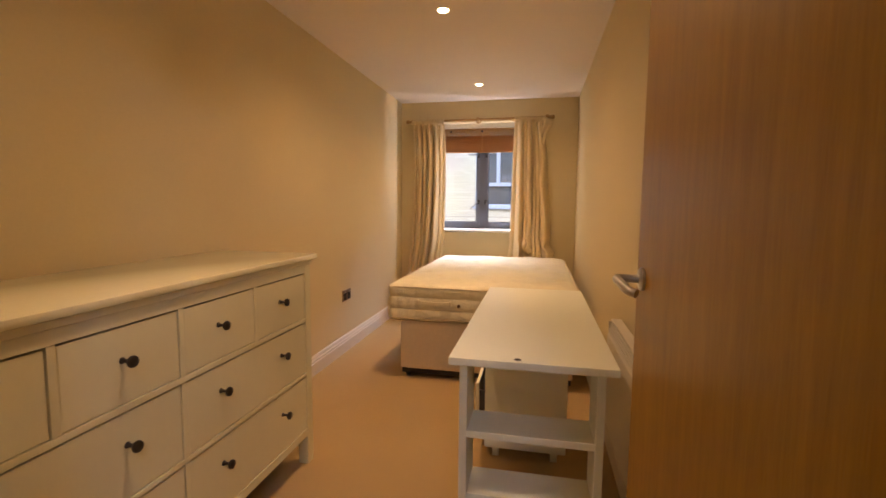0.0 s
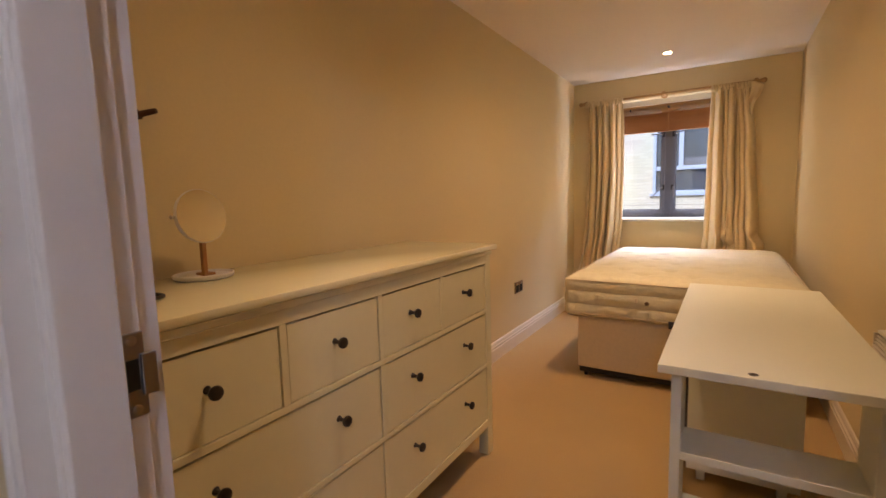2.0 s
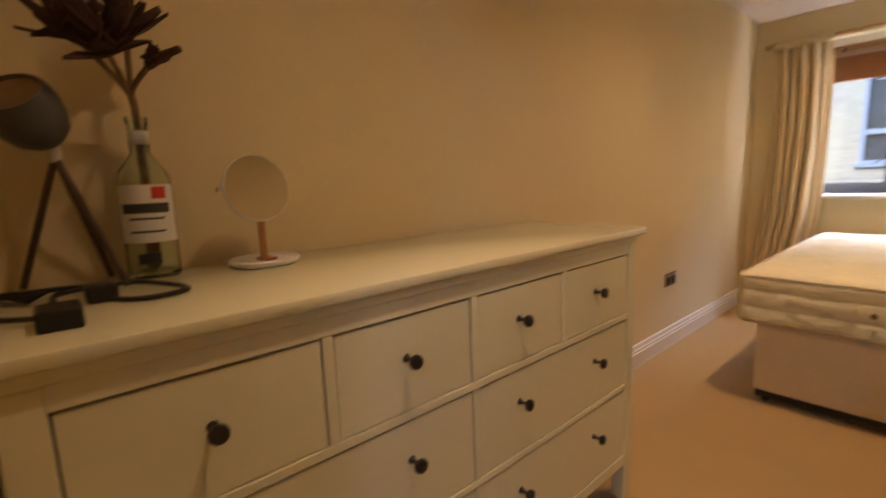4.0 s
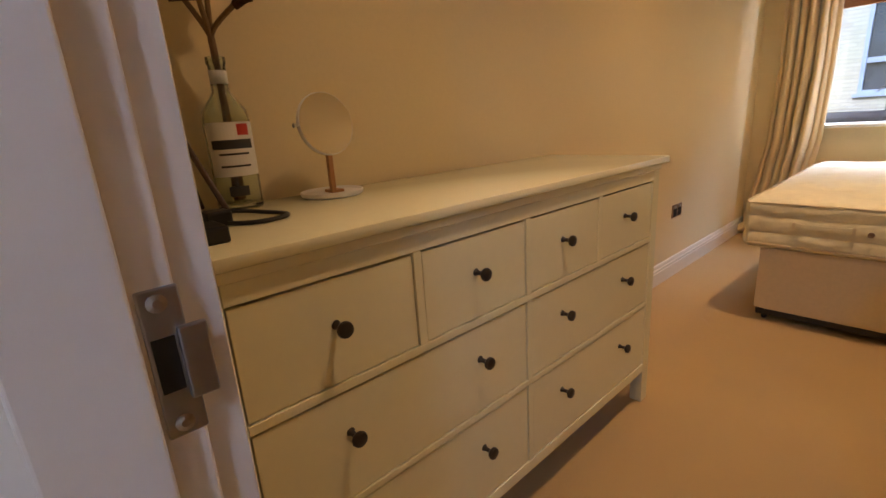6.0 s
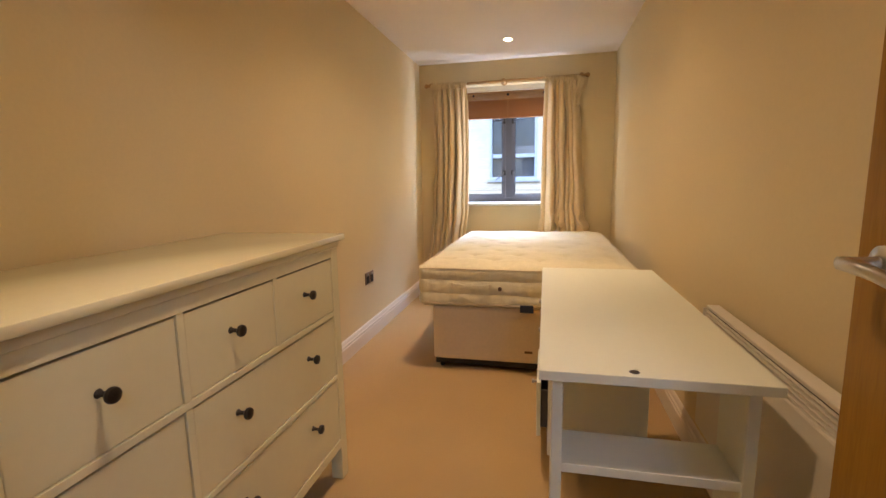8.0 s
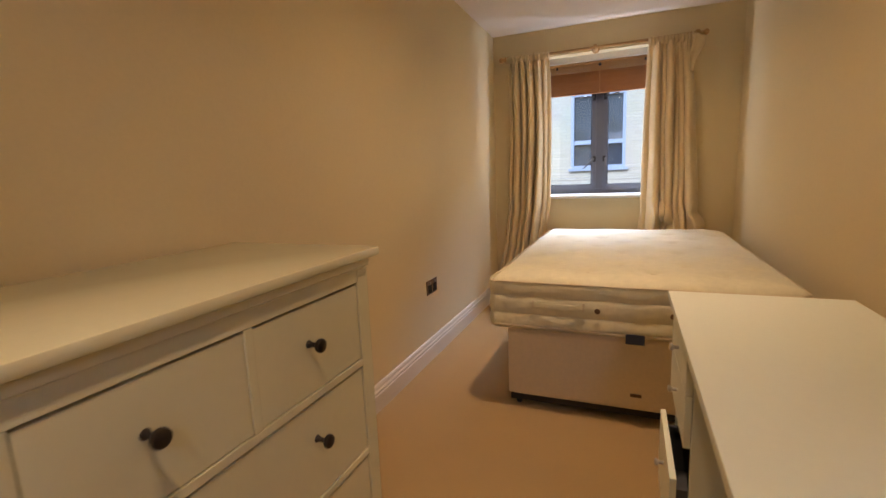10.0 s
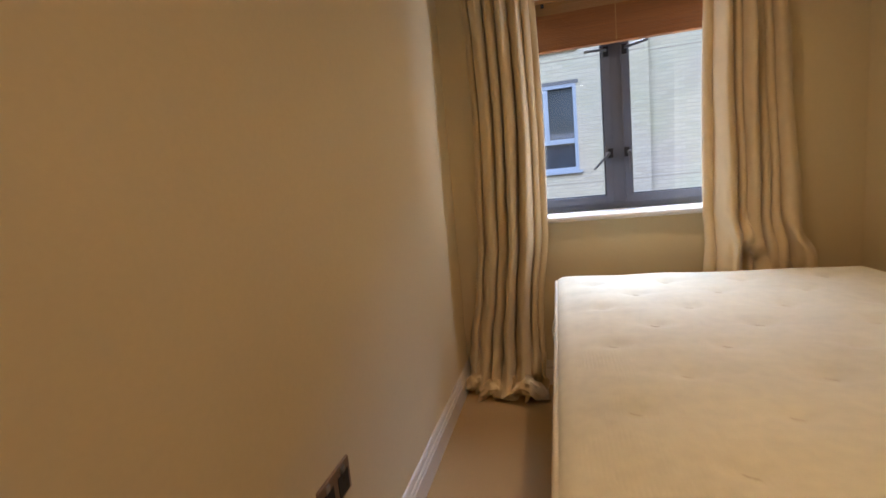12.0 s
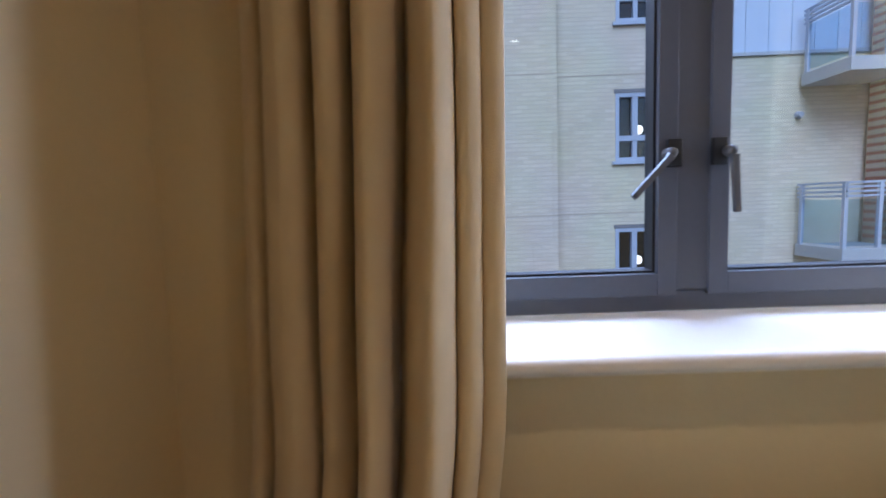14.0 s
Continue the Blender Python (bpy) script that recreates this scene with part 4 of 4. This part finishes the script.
for y in (3.465, 3.539):
    ins = part("insert", boxes((XL + 0.0075, XL + 0.0098, y - 0.026, y + 0.026, 0.42, 0.474), bevel=0.0005), BLACK, sock, "black socket insert")
    part("switch", boxes((XL + 0.008, XL + 0.012, y - 0.008, y + 0.008, 0.476, 0.492), bevel=0.001), STEEL, ins)
    # dark slips stand in for the shade in the pin holes
    part("pin_holes", boxes((XL + 0.0097, XL + 0.0101, y - 0.003, y + 0.003, 0.456, 0.466), (XL + 0.0097, XL + 0.0101, y - 0.016, y - 0.008, 0.432, 0.438), (XL + 0.0097, XL + 0.0101, y + 0.008, y + 0.016, 0.432, 0.438)), DARKGAP, ins)

# ---- downlights ----
def downlight(x, y, power):
    d = thing("downlight", (x, y, ZC), "recessed round warm halogen downlight in the ceiling, lit", "downlight", "ceiling downlights")
    part("trim_ring", turned([(0.031, -0.001), (0.033, -0.004), (0.040, -0.0045), (0.043, -0.002), (0.043, 0.0)], (x, y, ZC - 0.0005), seg=28), TRIM, d, "white ring", smooth=True)
    part("bulb", turned([(0.029, -0.0062), (0.029, -0.005)], (x, y, ZC - 0.0005), seg=28), LAMPGLOW, d, "glowing halogen face")
    for cone, share in ((76, 1.35), (152, 0.9)):
        l = bpy.data.lights.new("downlight_beam", "SPOT")
        l.energy, l.color, l.spot_size, l.spot_blend, l.shadow_soft_size = LAMP_W * share * power, LAMP_C, radians(cone), 1.0, 0.03
        o = new("downlight_beam", l)
        o.matrix_world = look((x, y, ZC - 0.02), (x, y + 1e-4, 0))


for x, y, power in ((-0.44, 1.11, 0.64), (-0.442, 2.76, 1.2), (-0.442, 4.41, 0.82)):
    downlight(x, y, power)

# hall: a plain cool ceiling light behind the camera
hall = thing("ceiling_light", (0.52, -0.79, ZC), "round opal ceiling light in the hall", "ceiling light")
part("diffuser", turned([(0.08, -0.03), (0.09, -0.02), (0.09, 0)], (0.52, -0.79, ZC - 0.0005), seg=32), emitter("cool_lamp_glow", (0.60, 0.68, 1.0), HALL_E), hall)

# ---- on the chest ----
ZT = 0.965
mir = thing("table_mirror", (-1.26, 0.878, ZT), "round white table mirror on a beech stem and dish base", "mirror")
part("base", turned([(0.070, 0), (0.078, 0.004), (0.080, 0.013), (0.077, 0.015), (0.072, 0.009), (0.0, 0.009)], (-1.26, 0.878, ZT), seg=40), WHITEP, mir, "white dish base", smooth=True)
part("stem", boxes((-1.25, -1.236, 0.865, 0.878, ZT + 0.008, 1.085), (-1.28, -1.236, 0.866, 0.900, ZT + 0.008, ZT + 0.016), bevel=0.002), BEECH, mir, "beech stem")
nrm = Vector((0.985, 0.08, 0.15)).normalized()
mc = Vector((-1.226, 0.864, 1.143))
rim = part("rim", turned([(0.0715, -0.008), (0.0745, -0.006), (0.0754, 0.0), (0.0745, 0.005), (0.073, 0.006)], mc, nrm, 48), WHITEP, mir, "white rim", smooth=True)
part("glass", turned([(0.0728, 0.0058), (0.0728, 0.0066)], mc, nrm, 48), MIRROR, rim, "mirror glass")
side = nrm.cross(Vector((0, 0, 1))).normalized()
part("pivot", turned([(0.004, 0), (0.004, 0.008), (0.006, 0.012), (0.003, 0.014)], mc + side * 0.0735, side, 12), STEEL, rim)

bottle = thing("glass_bottle", (-1.305, 0.662, ZT), "clear empty spirit bottle with a white label, used as a vase", "bottle")
BT = Vector((-1.305, 0.662, ZT))
CLEAR = bpy.data.materials.new("clear_bottle_glass")
CLEAR.use_nodes = True
cb = CLEAR.node_tree.nodes["Principled BSDF"]
cb.inputs["Base Color"].default_value = (0.84, 0.9, 0.82, 1)
cb.inputs["Transmission Weight"].default_value, cb.inputs["Roughness"].default_value, cb.inputs["IOR"].default_value = 1.0, 0.03, 1.45
part("glass", turned([(1.27 * r, 1.1 * q) for r, q in [(0.036, 0), (0.039, 0.004), (0.039, 0.18), (0.036, 0.2), (0.022, 0.222), (0.015, 0.235), (0.014, 0.285), (0.016, 0.288), (0.016, 0.3), (0.012, 0.3), (0.011, 0.235), (0.019, 0.22), (0.033, 0.197), (0.036, 0.18), (0.036, 0.012), (0.0, 0.01)]], BT, seg=32), CLEAR, bottle, smooth=True)


def wrap(z0, z1, a0, a1, r, n=16):
    bm = bmesh.new()
    lo, hi = [], []
    for k in range(n + 1):
        a = radians(a0 + (a1 - a0) * k / n)
        lo.append(bm.verts.new(BT + Vector((1.27 * r * math.cos(a), 1.27 * r * math.sin(a), 1.1 * z0))))
        hi.append(bm.verts.new(BT + Vector((1.27 * r * math.cos(a), 1.27 * r * math.sin(a), 1.1 * z1))))
    for k in range(n):
        bm.faces.new((lo[k], lo[k + 1], hi[k + 1], hi[k]))
    return bm


lab = part("label", wrap(0.07, 0.176, -80, 60, 0.0394), LABEL, bottle, "white paper label")
part("print_bar", wrap(0.124, 0.142, -66, 40, 0.0397), INK, lab, "black printed bar")
part("print_bar", wrap(0.112, 0.116, -50, 25, 0.0397), INK, lab, "thin printed line")
part("print_bar", wrap(0.088, 0.092, -50, 25, 0.0397), INK, lab, "thin printed line")
part("badge", wrap(0.15, 0.172, 2, 34, 0.0399), RED, lab, "round red badge")
part("print_bar", wrap(0.03, 0.05, -40, 8, 0.0396), INK, bottle, "dark printed mark")
part("neck_label", wrap(0.25, 0.275, 0, 360, 0.0146), LABEL, bottle, "white neck band")

flowers = thing("dried_flowers", (-1.305, 0.662, ZT + 0.02), "dark brown dried protea stems standing in the bottle", "dried flowers")
rng = random.Random(5)
HEADS = [((-1.20, 0.615, 1.40), 0.055), ((-1.27, 0.66, 1.455), 0.058), ((-1.22, 0.57, 1.425), 0.05), ((-1.17, 0.68, 1.38), 0.017)]
for k, (p, s) in enumerate(HEADS):
    top = Vector(p)
    foot = BT + Vector((0.01 * math.cos(k * 2), 0.01 * math.sin(k * 2), 0.02))
    neck = BT + Vector((0.004 * math.cos(k), 0.004 * math.sin(k), 0.32))
    part("stem", tube(smooth_path([foot, neck, neck + Vector((0.012, -0.006, 0.045)) + 0.12 * (top - neck), top], 6), 0.0055, 7), STEM, flowers, "dry brown stem", smooth=True)
    bm = bmesh.new()
    axis = (top - neck).normalized()
    frame_q = axis.to_track_quat("Z", "Y").to_matrix()
    for i in range(40):
        a = rng.uniform(0, 2 * math.pi)
        tilt = rng.uniform(0.1, 1.45)
        ln = s * rng.uniform(0.7, 1.75)
        d = frame_q @ Vector((math.sin(tilt) * math.cos(a), math.sin(tilt) * math.sin(a), math.cos(tilt)))
        side = d.cross(axis).normalized() if d.cross(axis).length > 1e-3 else Vector((1, 0, 0))
        w = ln * rng.uniform(0.14, 0.24)
        curl = axis * ln * rng.uniform(-0.1, 0.35)
        nrm2 = side.cross(d) * 0.003
        pts = [top - axis * s * 0.3, top + d * ln * 0.45 - side * w, top + d * ln * 0.45 + side * w, top + d * ln + curl]
        va = [bm.verts.new(q + nrm2) for q in pts]
        vb = [bm.verts.new(q - nrm2) for q in pts]
        bm.faces.new((va[0], va[1], va[2]))
        bm.faces.new((va[1], va[3], va[2]))
        bm.faces.new((vb[0], vb[2], vb[1]))
        bm.faces.new((vb[1], vb[2], vb[3]))
        for m, n2 in ((0, 1), (1, 3), (3, 2), (2, 0)):
            bm.faces.new((va[m], va[n2], vb[n2], vb[m]))
    part("flower_head", bm, PETAL, flowers, "dark brown dried petals")
part("bud", tube(smooth_path([(-1.17, 0.672, 1.37), (-1.14, 0.695, 1.385), (-1.11, 0.712, 1.391)], 5), 0.009, 8, taper=0.7), PETAL, flowers, "dark dried bud", smooth=True)

lamp = thing("desk_lamp", (-1.28, 0.5, ZT), "small dark tripod table lamp with a dome shade", "lamp")
apex = Vector((-1.27, 0.525, 1.215))
for fx, fy in ((-1.345, 0.45), (-1.20, 0.6), (-1.36, 0.59)):
    part("leg", tube([apex, (fx, fy, ZT + 0.006)], 0.0062, 8), LEGM, lamp, "brown metal leg", smooth=True)
part("joint", turned([(0.008, -0.012), (0.011, -0.004), (0.009, 0.022), (0.005, 0.03)], apex, seg=14), STEEL, lamp, smooth=True)
part("reflector", turned([(0.0, 0.086), (0.043, 0.0995), (0.043, 0.1005), (0.0, 0.088)], apex + Vector((0.0, -0.005, 0.025)), (0.62, -0.40, 0.68), 28), SOCKM, lamp, "brown metal inside of the shade", smooth=True)
part("shade", turned([(0.012, 0), (0.030, 0.006), (0.046, 0.024), (0.055, 0.05), (0.057, 0.075), (0.053, 0.1), (0.047, 0.107), (0.044, 0.1), (0.0, 0.085)], apex + Vector((0.0, -0.005, 0.025)), (0.62, -0.40, 0.68), 28), GREYM, lamp, "dark dome shade", smooth=True)

adapter = solo("power_adapter", boxes((-1.025, -0.95, 0.468, 0.52, ZT, ZT + 0.028), bevel=0.004), BLACK, (-0.985, 0.495, ZT), "black plug-in power adapter lying on the chest", "adapter")
cab = smooth_path([(-1.0, 0.472, ZT + 0.012), (-1.08, 0.42, ZT + 0.006), (-1.2, 0.4, ZT + 0.005), (-1.27, 0.44, ZT + 0.006), (-1.22, 0.53, ZT + 0.012), (-1.13, 0.55, ZT + 0.006), (-1.06, 0.6, ZT + 0.005), (-1.07, 0.67, ZT + 0.006), (-1.15, 0.66, ZT + 0.005), (-1.2, 0.6, ZT + 0.012), (-1.17, 0.5, ZT + 0.014), (-1.1, 0.49, ZT + 0.01)], 8)
cable = solo("cable", tube(cab, 0.0045, 8), BLACK, (-1.15, 0.52, ZT), "coiled black flex lying on the chest", "cable", smooth=True)
bund = thing("cable_bundle", (-1.2, 0.45, ZT), "black bundled flex with a plug on the chest", "cable")
for k in range(5):
    part("strand", tube(smooth_path([(-1.27, 0.39 + 0.006 * k, ZT + 0.006 + 0.004 * (k % 3)), (-1.22, 0.42 + 0.005 * k, ZT + 0.014 + 0.004 * (k % 2)), (-1.17, 0.46 + 0.006 * k, ZT + 0.008 + 0.003 * k)], 5), 0.0035, 6), BLACK, bund, smooth=True)
part("plug", boxes((-1.14, -1.10, 0.53, 0.575, ZT, ZT + 0.03), bevel=0.005), BLACK, bund)

# ---- outside ----
setting("ground", boxes((-400, 400, 5.6, 800, -8.2, -8.0)), ASPH, "grey asphalt yard far below the window", "ground")


def far_window(house, x, y, z0, z1, w, cols, split, lintel):
    """A framed window set into a facade that faces the room."""
    f = 0.07
    win2 = part("window", boxes((x, x + f, y - 0.03, y + 0.08, z0, z1), (x + w - f, x + w, y - 0.03, y + 0.08, z0, z1), (x + f, x + w - f, y - 0.03, y + 0.08, z0, z0 + f), (x + f, x + w - f, y - 0.03, y + 0.08, z1 - f, z1),
                (x + f, x + w - f, y - 0.02, y + 0.07, split - 0.05, split + 0.05), bevel=0.004), UPVC, house, "pale grey framed window")
    n = cols
    for i in range(1, n):
        xm = x + w * i / n
        part("glazing_bar", boxes((xm - 0.05, xm + 0.05, y - 0.025, y + 0.07, split + 0.05, z1 - f)), UPVC, win2)
        if w < 1:
            part("glazing_bar", boxes((xm - 0.04, xm + 0.04, y - 0.02, y + 0.07, z0 + f, split - 0.05)), UPVC, win2)
    for m, za, zb in ((n if w < 1 else 1, z0 + f, split - 0.05), (n, split + 0.05, z1 - f)):
        for i in range(m):
            part("pane", boxes((x + w * i / m + 0.03, x + w * (i + 1) / m - 0.03, y + 0.05, y + 0.06, za - 0.01, zb + 0.01)), FARGLASS if w > 1 else STAIRGLASS, win2)
    part("sill", boxes((x - 0.06, x + w + 0.06, y - 0.08, y + 0.02, z0 - 0.06, z0)), UPVC, win2)
    if lintel:
        part("lintel", boxes((x - 0.03, x + w + 0.05, y - 0.035, y + 0.02, z1, z1 + 0.075)), CONC, win2, "dark lintel")


def facade(x0, x1, y, z0, z1, holes):
    """A brick front with openings cut through it."""
    bm = bmesh.new()
    xs = sorted({x0, x1, *[h[0] for h in holes], *[h[1] for h in holes]})
    for a, b in zip(xs, xs[1:]):
        cut = sorted([(h[2], h[3]) for h in holes if h[0] <= a + 1e-6 and h[1] >= b - 1e-6])
        z = z0
        for c, d in cut + [(z1, z1)]:
            if c > z:
                box(bm, a, b, y, y + 0.3, z, c)
            z = d
    return bm


FYA, FYB = 12.85, 13.1
house = thing("apartment_building", (2, 14, -8), "buff brick apartment building opposite with pale framed windows", "building")
STOREY = 2.5
bz = [1.15 + STOREY * k for k in (-3, -2, -1, 0, 1)]
holes_a = [(x, x + 1.25, z, z + 1.78) for z in bz for x in (-1.6, -5.6, -9.6)]
az = [1.83 + STOREY * k for k in (-3, -2, -1, 0, 1)]
holes_b = [(2.2, 2.92, z, z + 1.24) for z in az]
part("wall", facade(-14, 1.06, FYA, -8, 7.2, holes_a), BUFF, house, "buff brick front")
part("wall", facade(1.06, 14, FYB, -8, 3.68, [h for h in holes_b if h[3] < 3.6]), BUFF, house, "buff brick front set back a little")
part("wall", facade(1.06, 3.75, FYB, 3.68, 7.2, [h for h in holes_b if h[2] > 3.7]), BUFF, house, "buff brick front set back a little")
part("cladding", boxes(*[(3.75 + 0.42 * i, 3.75 + 0.42 * i + 0.412, FYB + 0.05, FYB + 0.2, 3.7, 7.0) for i in range(24)], bevel=0.004), CLAD, house, "blue-grey sheet cladding")
part("flashing", boxes((3.75, 14, FYB - 0.04, FYB + 0.2, 3.64, 3.7)), SLAB, house, "grey metal flashing")
# one dark block stands in for the unlit rooms
part("core", boxes((-14, 14, 13.5, 22, -8, 7.1)), DARKGAP, house, "dark block for the unlit rooms behind the front")
part("roof", boxes((-14.3, 14.3, 12.75, 22.3, 7.2, 7.4)), SLAB, house)
for z in (0.86, 3.4):
    part("string_joint", boxes((-14, 1.06, FYA - 0.004, FYA + 0.01, z, z + 0.02), (1.061, 3.7, FYB - 0.004, FYB + 0.01, z, z + 0.02)), JOINT, house, "movement joint")
part("joint", boxes((4.24, 4.262, FYB - 0.004, FYB + 0.01, -8, 3.6)), JOINT, house, "movement joint")
for h in holes_a:
    far_window(house, h[0], FYA + 0.02, h[2], h[3], 1.25, 2, h[2] + 0.62, True)
for h in holes_b:
    if not 3.5 < h[3] < 3.9:
        far_window(house, h[0], FYB + 0.02, h[2], h[3], 0.72, 2, h[2] + 0.42, True)

for h in holes_b:
    if not 3.5 < h[3] < 3.9:
        gl = thing("stair_lamp", (2.72, 13.32, h[2] + 0.6), "lit globe lamp hanging behind the stair window opposite", "lamp", "stair lamps opposite")
        part("globe", turned([(0.02, -0.085), (0.06, -0.06), (0.082, 0.0), (0.06, 0.06), (0.02, 0.085)], (2.72, 13.32, h[2] + 0.6), seg=16), STAIRGLOW, gl, smooth=True)
        part("flex", tube([(2.72, 13.32, h[2] + 0.68), (2.72, 13.32, h[2] + 1.3)], 0.008, 6), DARKGAP, gl)

wing = thing("apartment_wing", (9, 12.5, -8), "red brick wing of the building opposite with a white band", "building")
part("wall", boxes((6.75, 12, 12.3, 13.0, -8, 7.2)), REDB, wing, "dark red brick wall")
part("band", boxes((6.70, 12, 12.24, 12.3, 2.55, 2.85)), UPVC, wing, "white band")


def balcony(z):
    b = thing("balcony", (6.1, 12.5, z), "glass-fronted steel balcony on the building opposite", "balcony", "balconies opposite")
    x0, x1, ya, yb = 5.55, 6.7, 12.0, 13.05
    part("slab", boxes((x0, x1, ya, yb, z, z + 0.22), bevel=0.01), SLAB, b, "grey steel slab")
    for x, y in ((x0 + 0.03, ya + 0.03), (x0 + 0.6, ya + 0.03), (x1 - 0.03, ya + 0.03), (x0 + 0.03, yb - 0.1)):
        part("post", boxes((x - 0.03, x + 0.03, y - 0.03, y + 0.03, z + 0.22, z + 1.32)), UPVC, b)
    for k in range(4):
        zz = z + 1.32 - 0.075 * k
        part("rail", boxes((x0, x1, ya + 0.01, ya + 0.05, zz - 0.02, zz + 0.015), (x0 + 0.01, x0 + 0.05, ya, yb, zz - 0.02, zz + 0.015)), UPVC, b)
    g = part("glass", boxes((x0 + 0.06, x1 - 0.06, ya + 0.025, ya + 0.035, z + 0.26, z + 1.04), (x0 + 0.025, x0 + 0.035, ya + 0.06, yb - 0.05, z + 0.26, z + 1.04)), BGLASS, b, "pale green balcony glass")
    g.visible_shadow = False


for z in (-3.0, -0.05, 3.05):
    balcony(z)
vent = thing("outdoor_lamp", (5.9, 13.0, 2.55), "small white bulkhead lamp on the brick front", "lamp")
part("body", turned([(0.06, 0), (0.07, 0.03), (0.05, 0.1)], (5.55, FYB, 2.55), (0, -1, 0), 16), UPVC, vent, smooth=True)
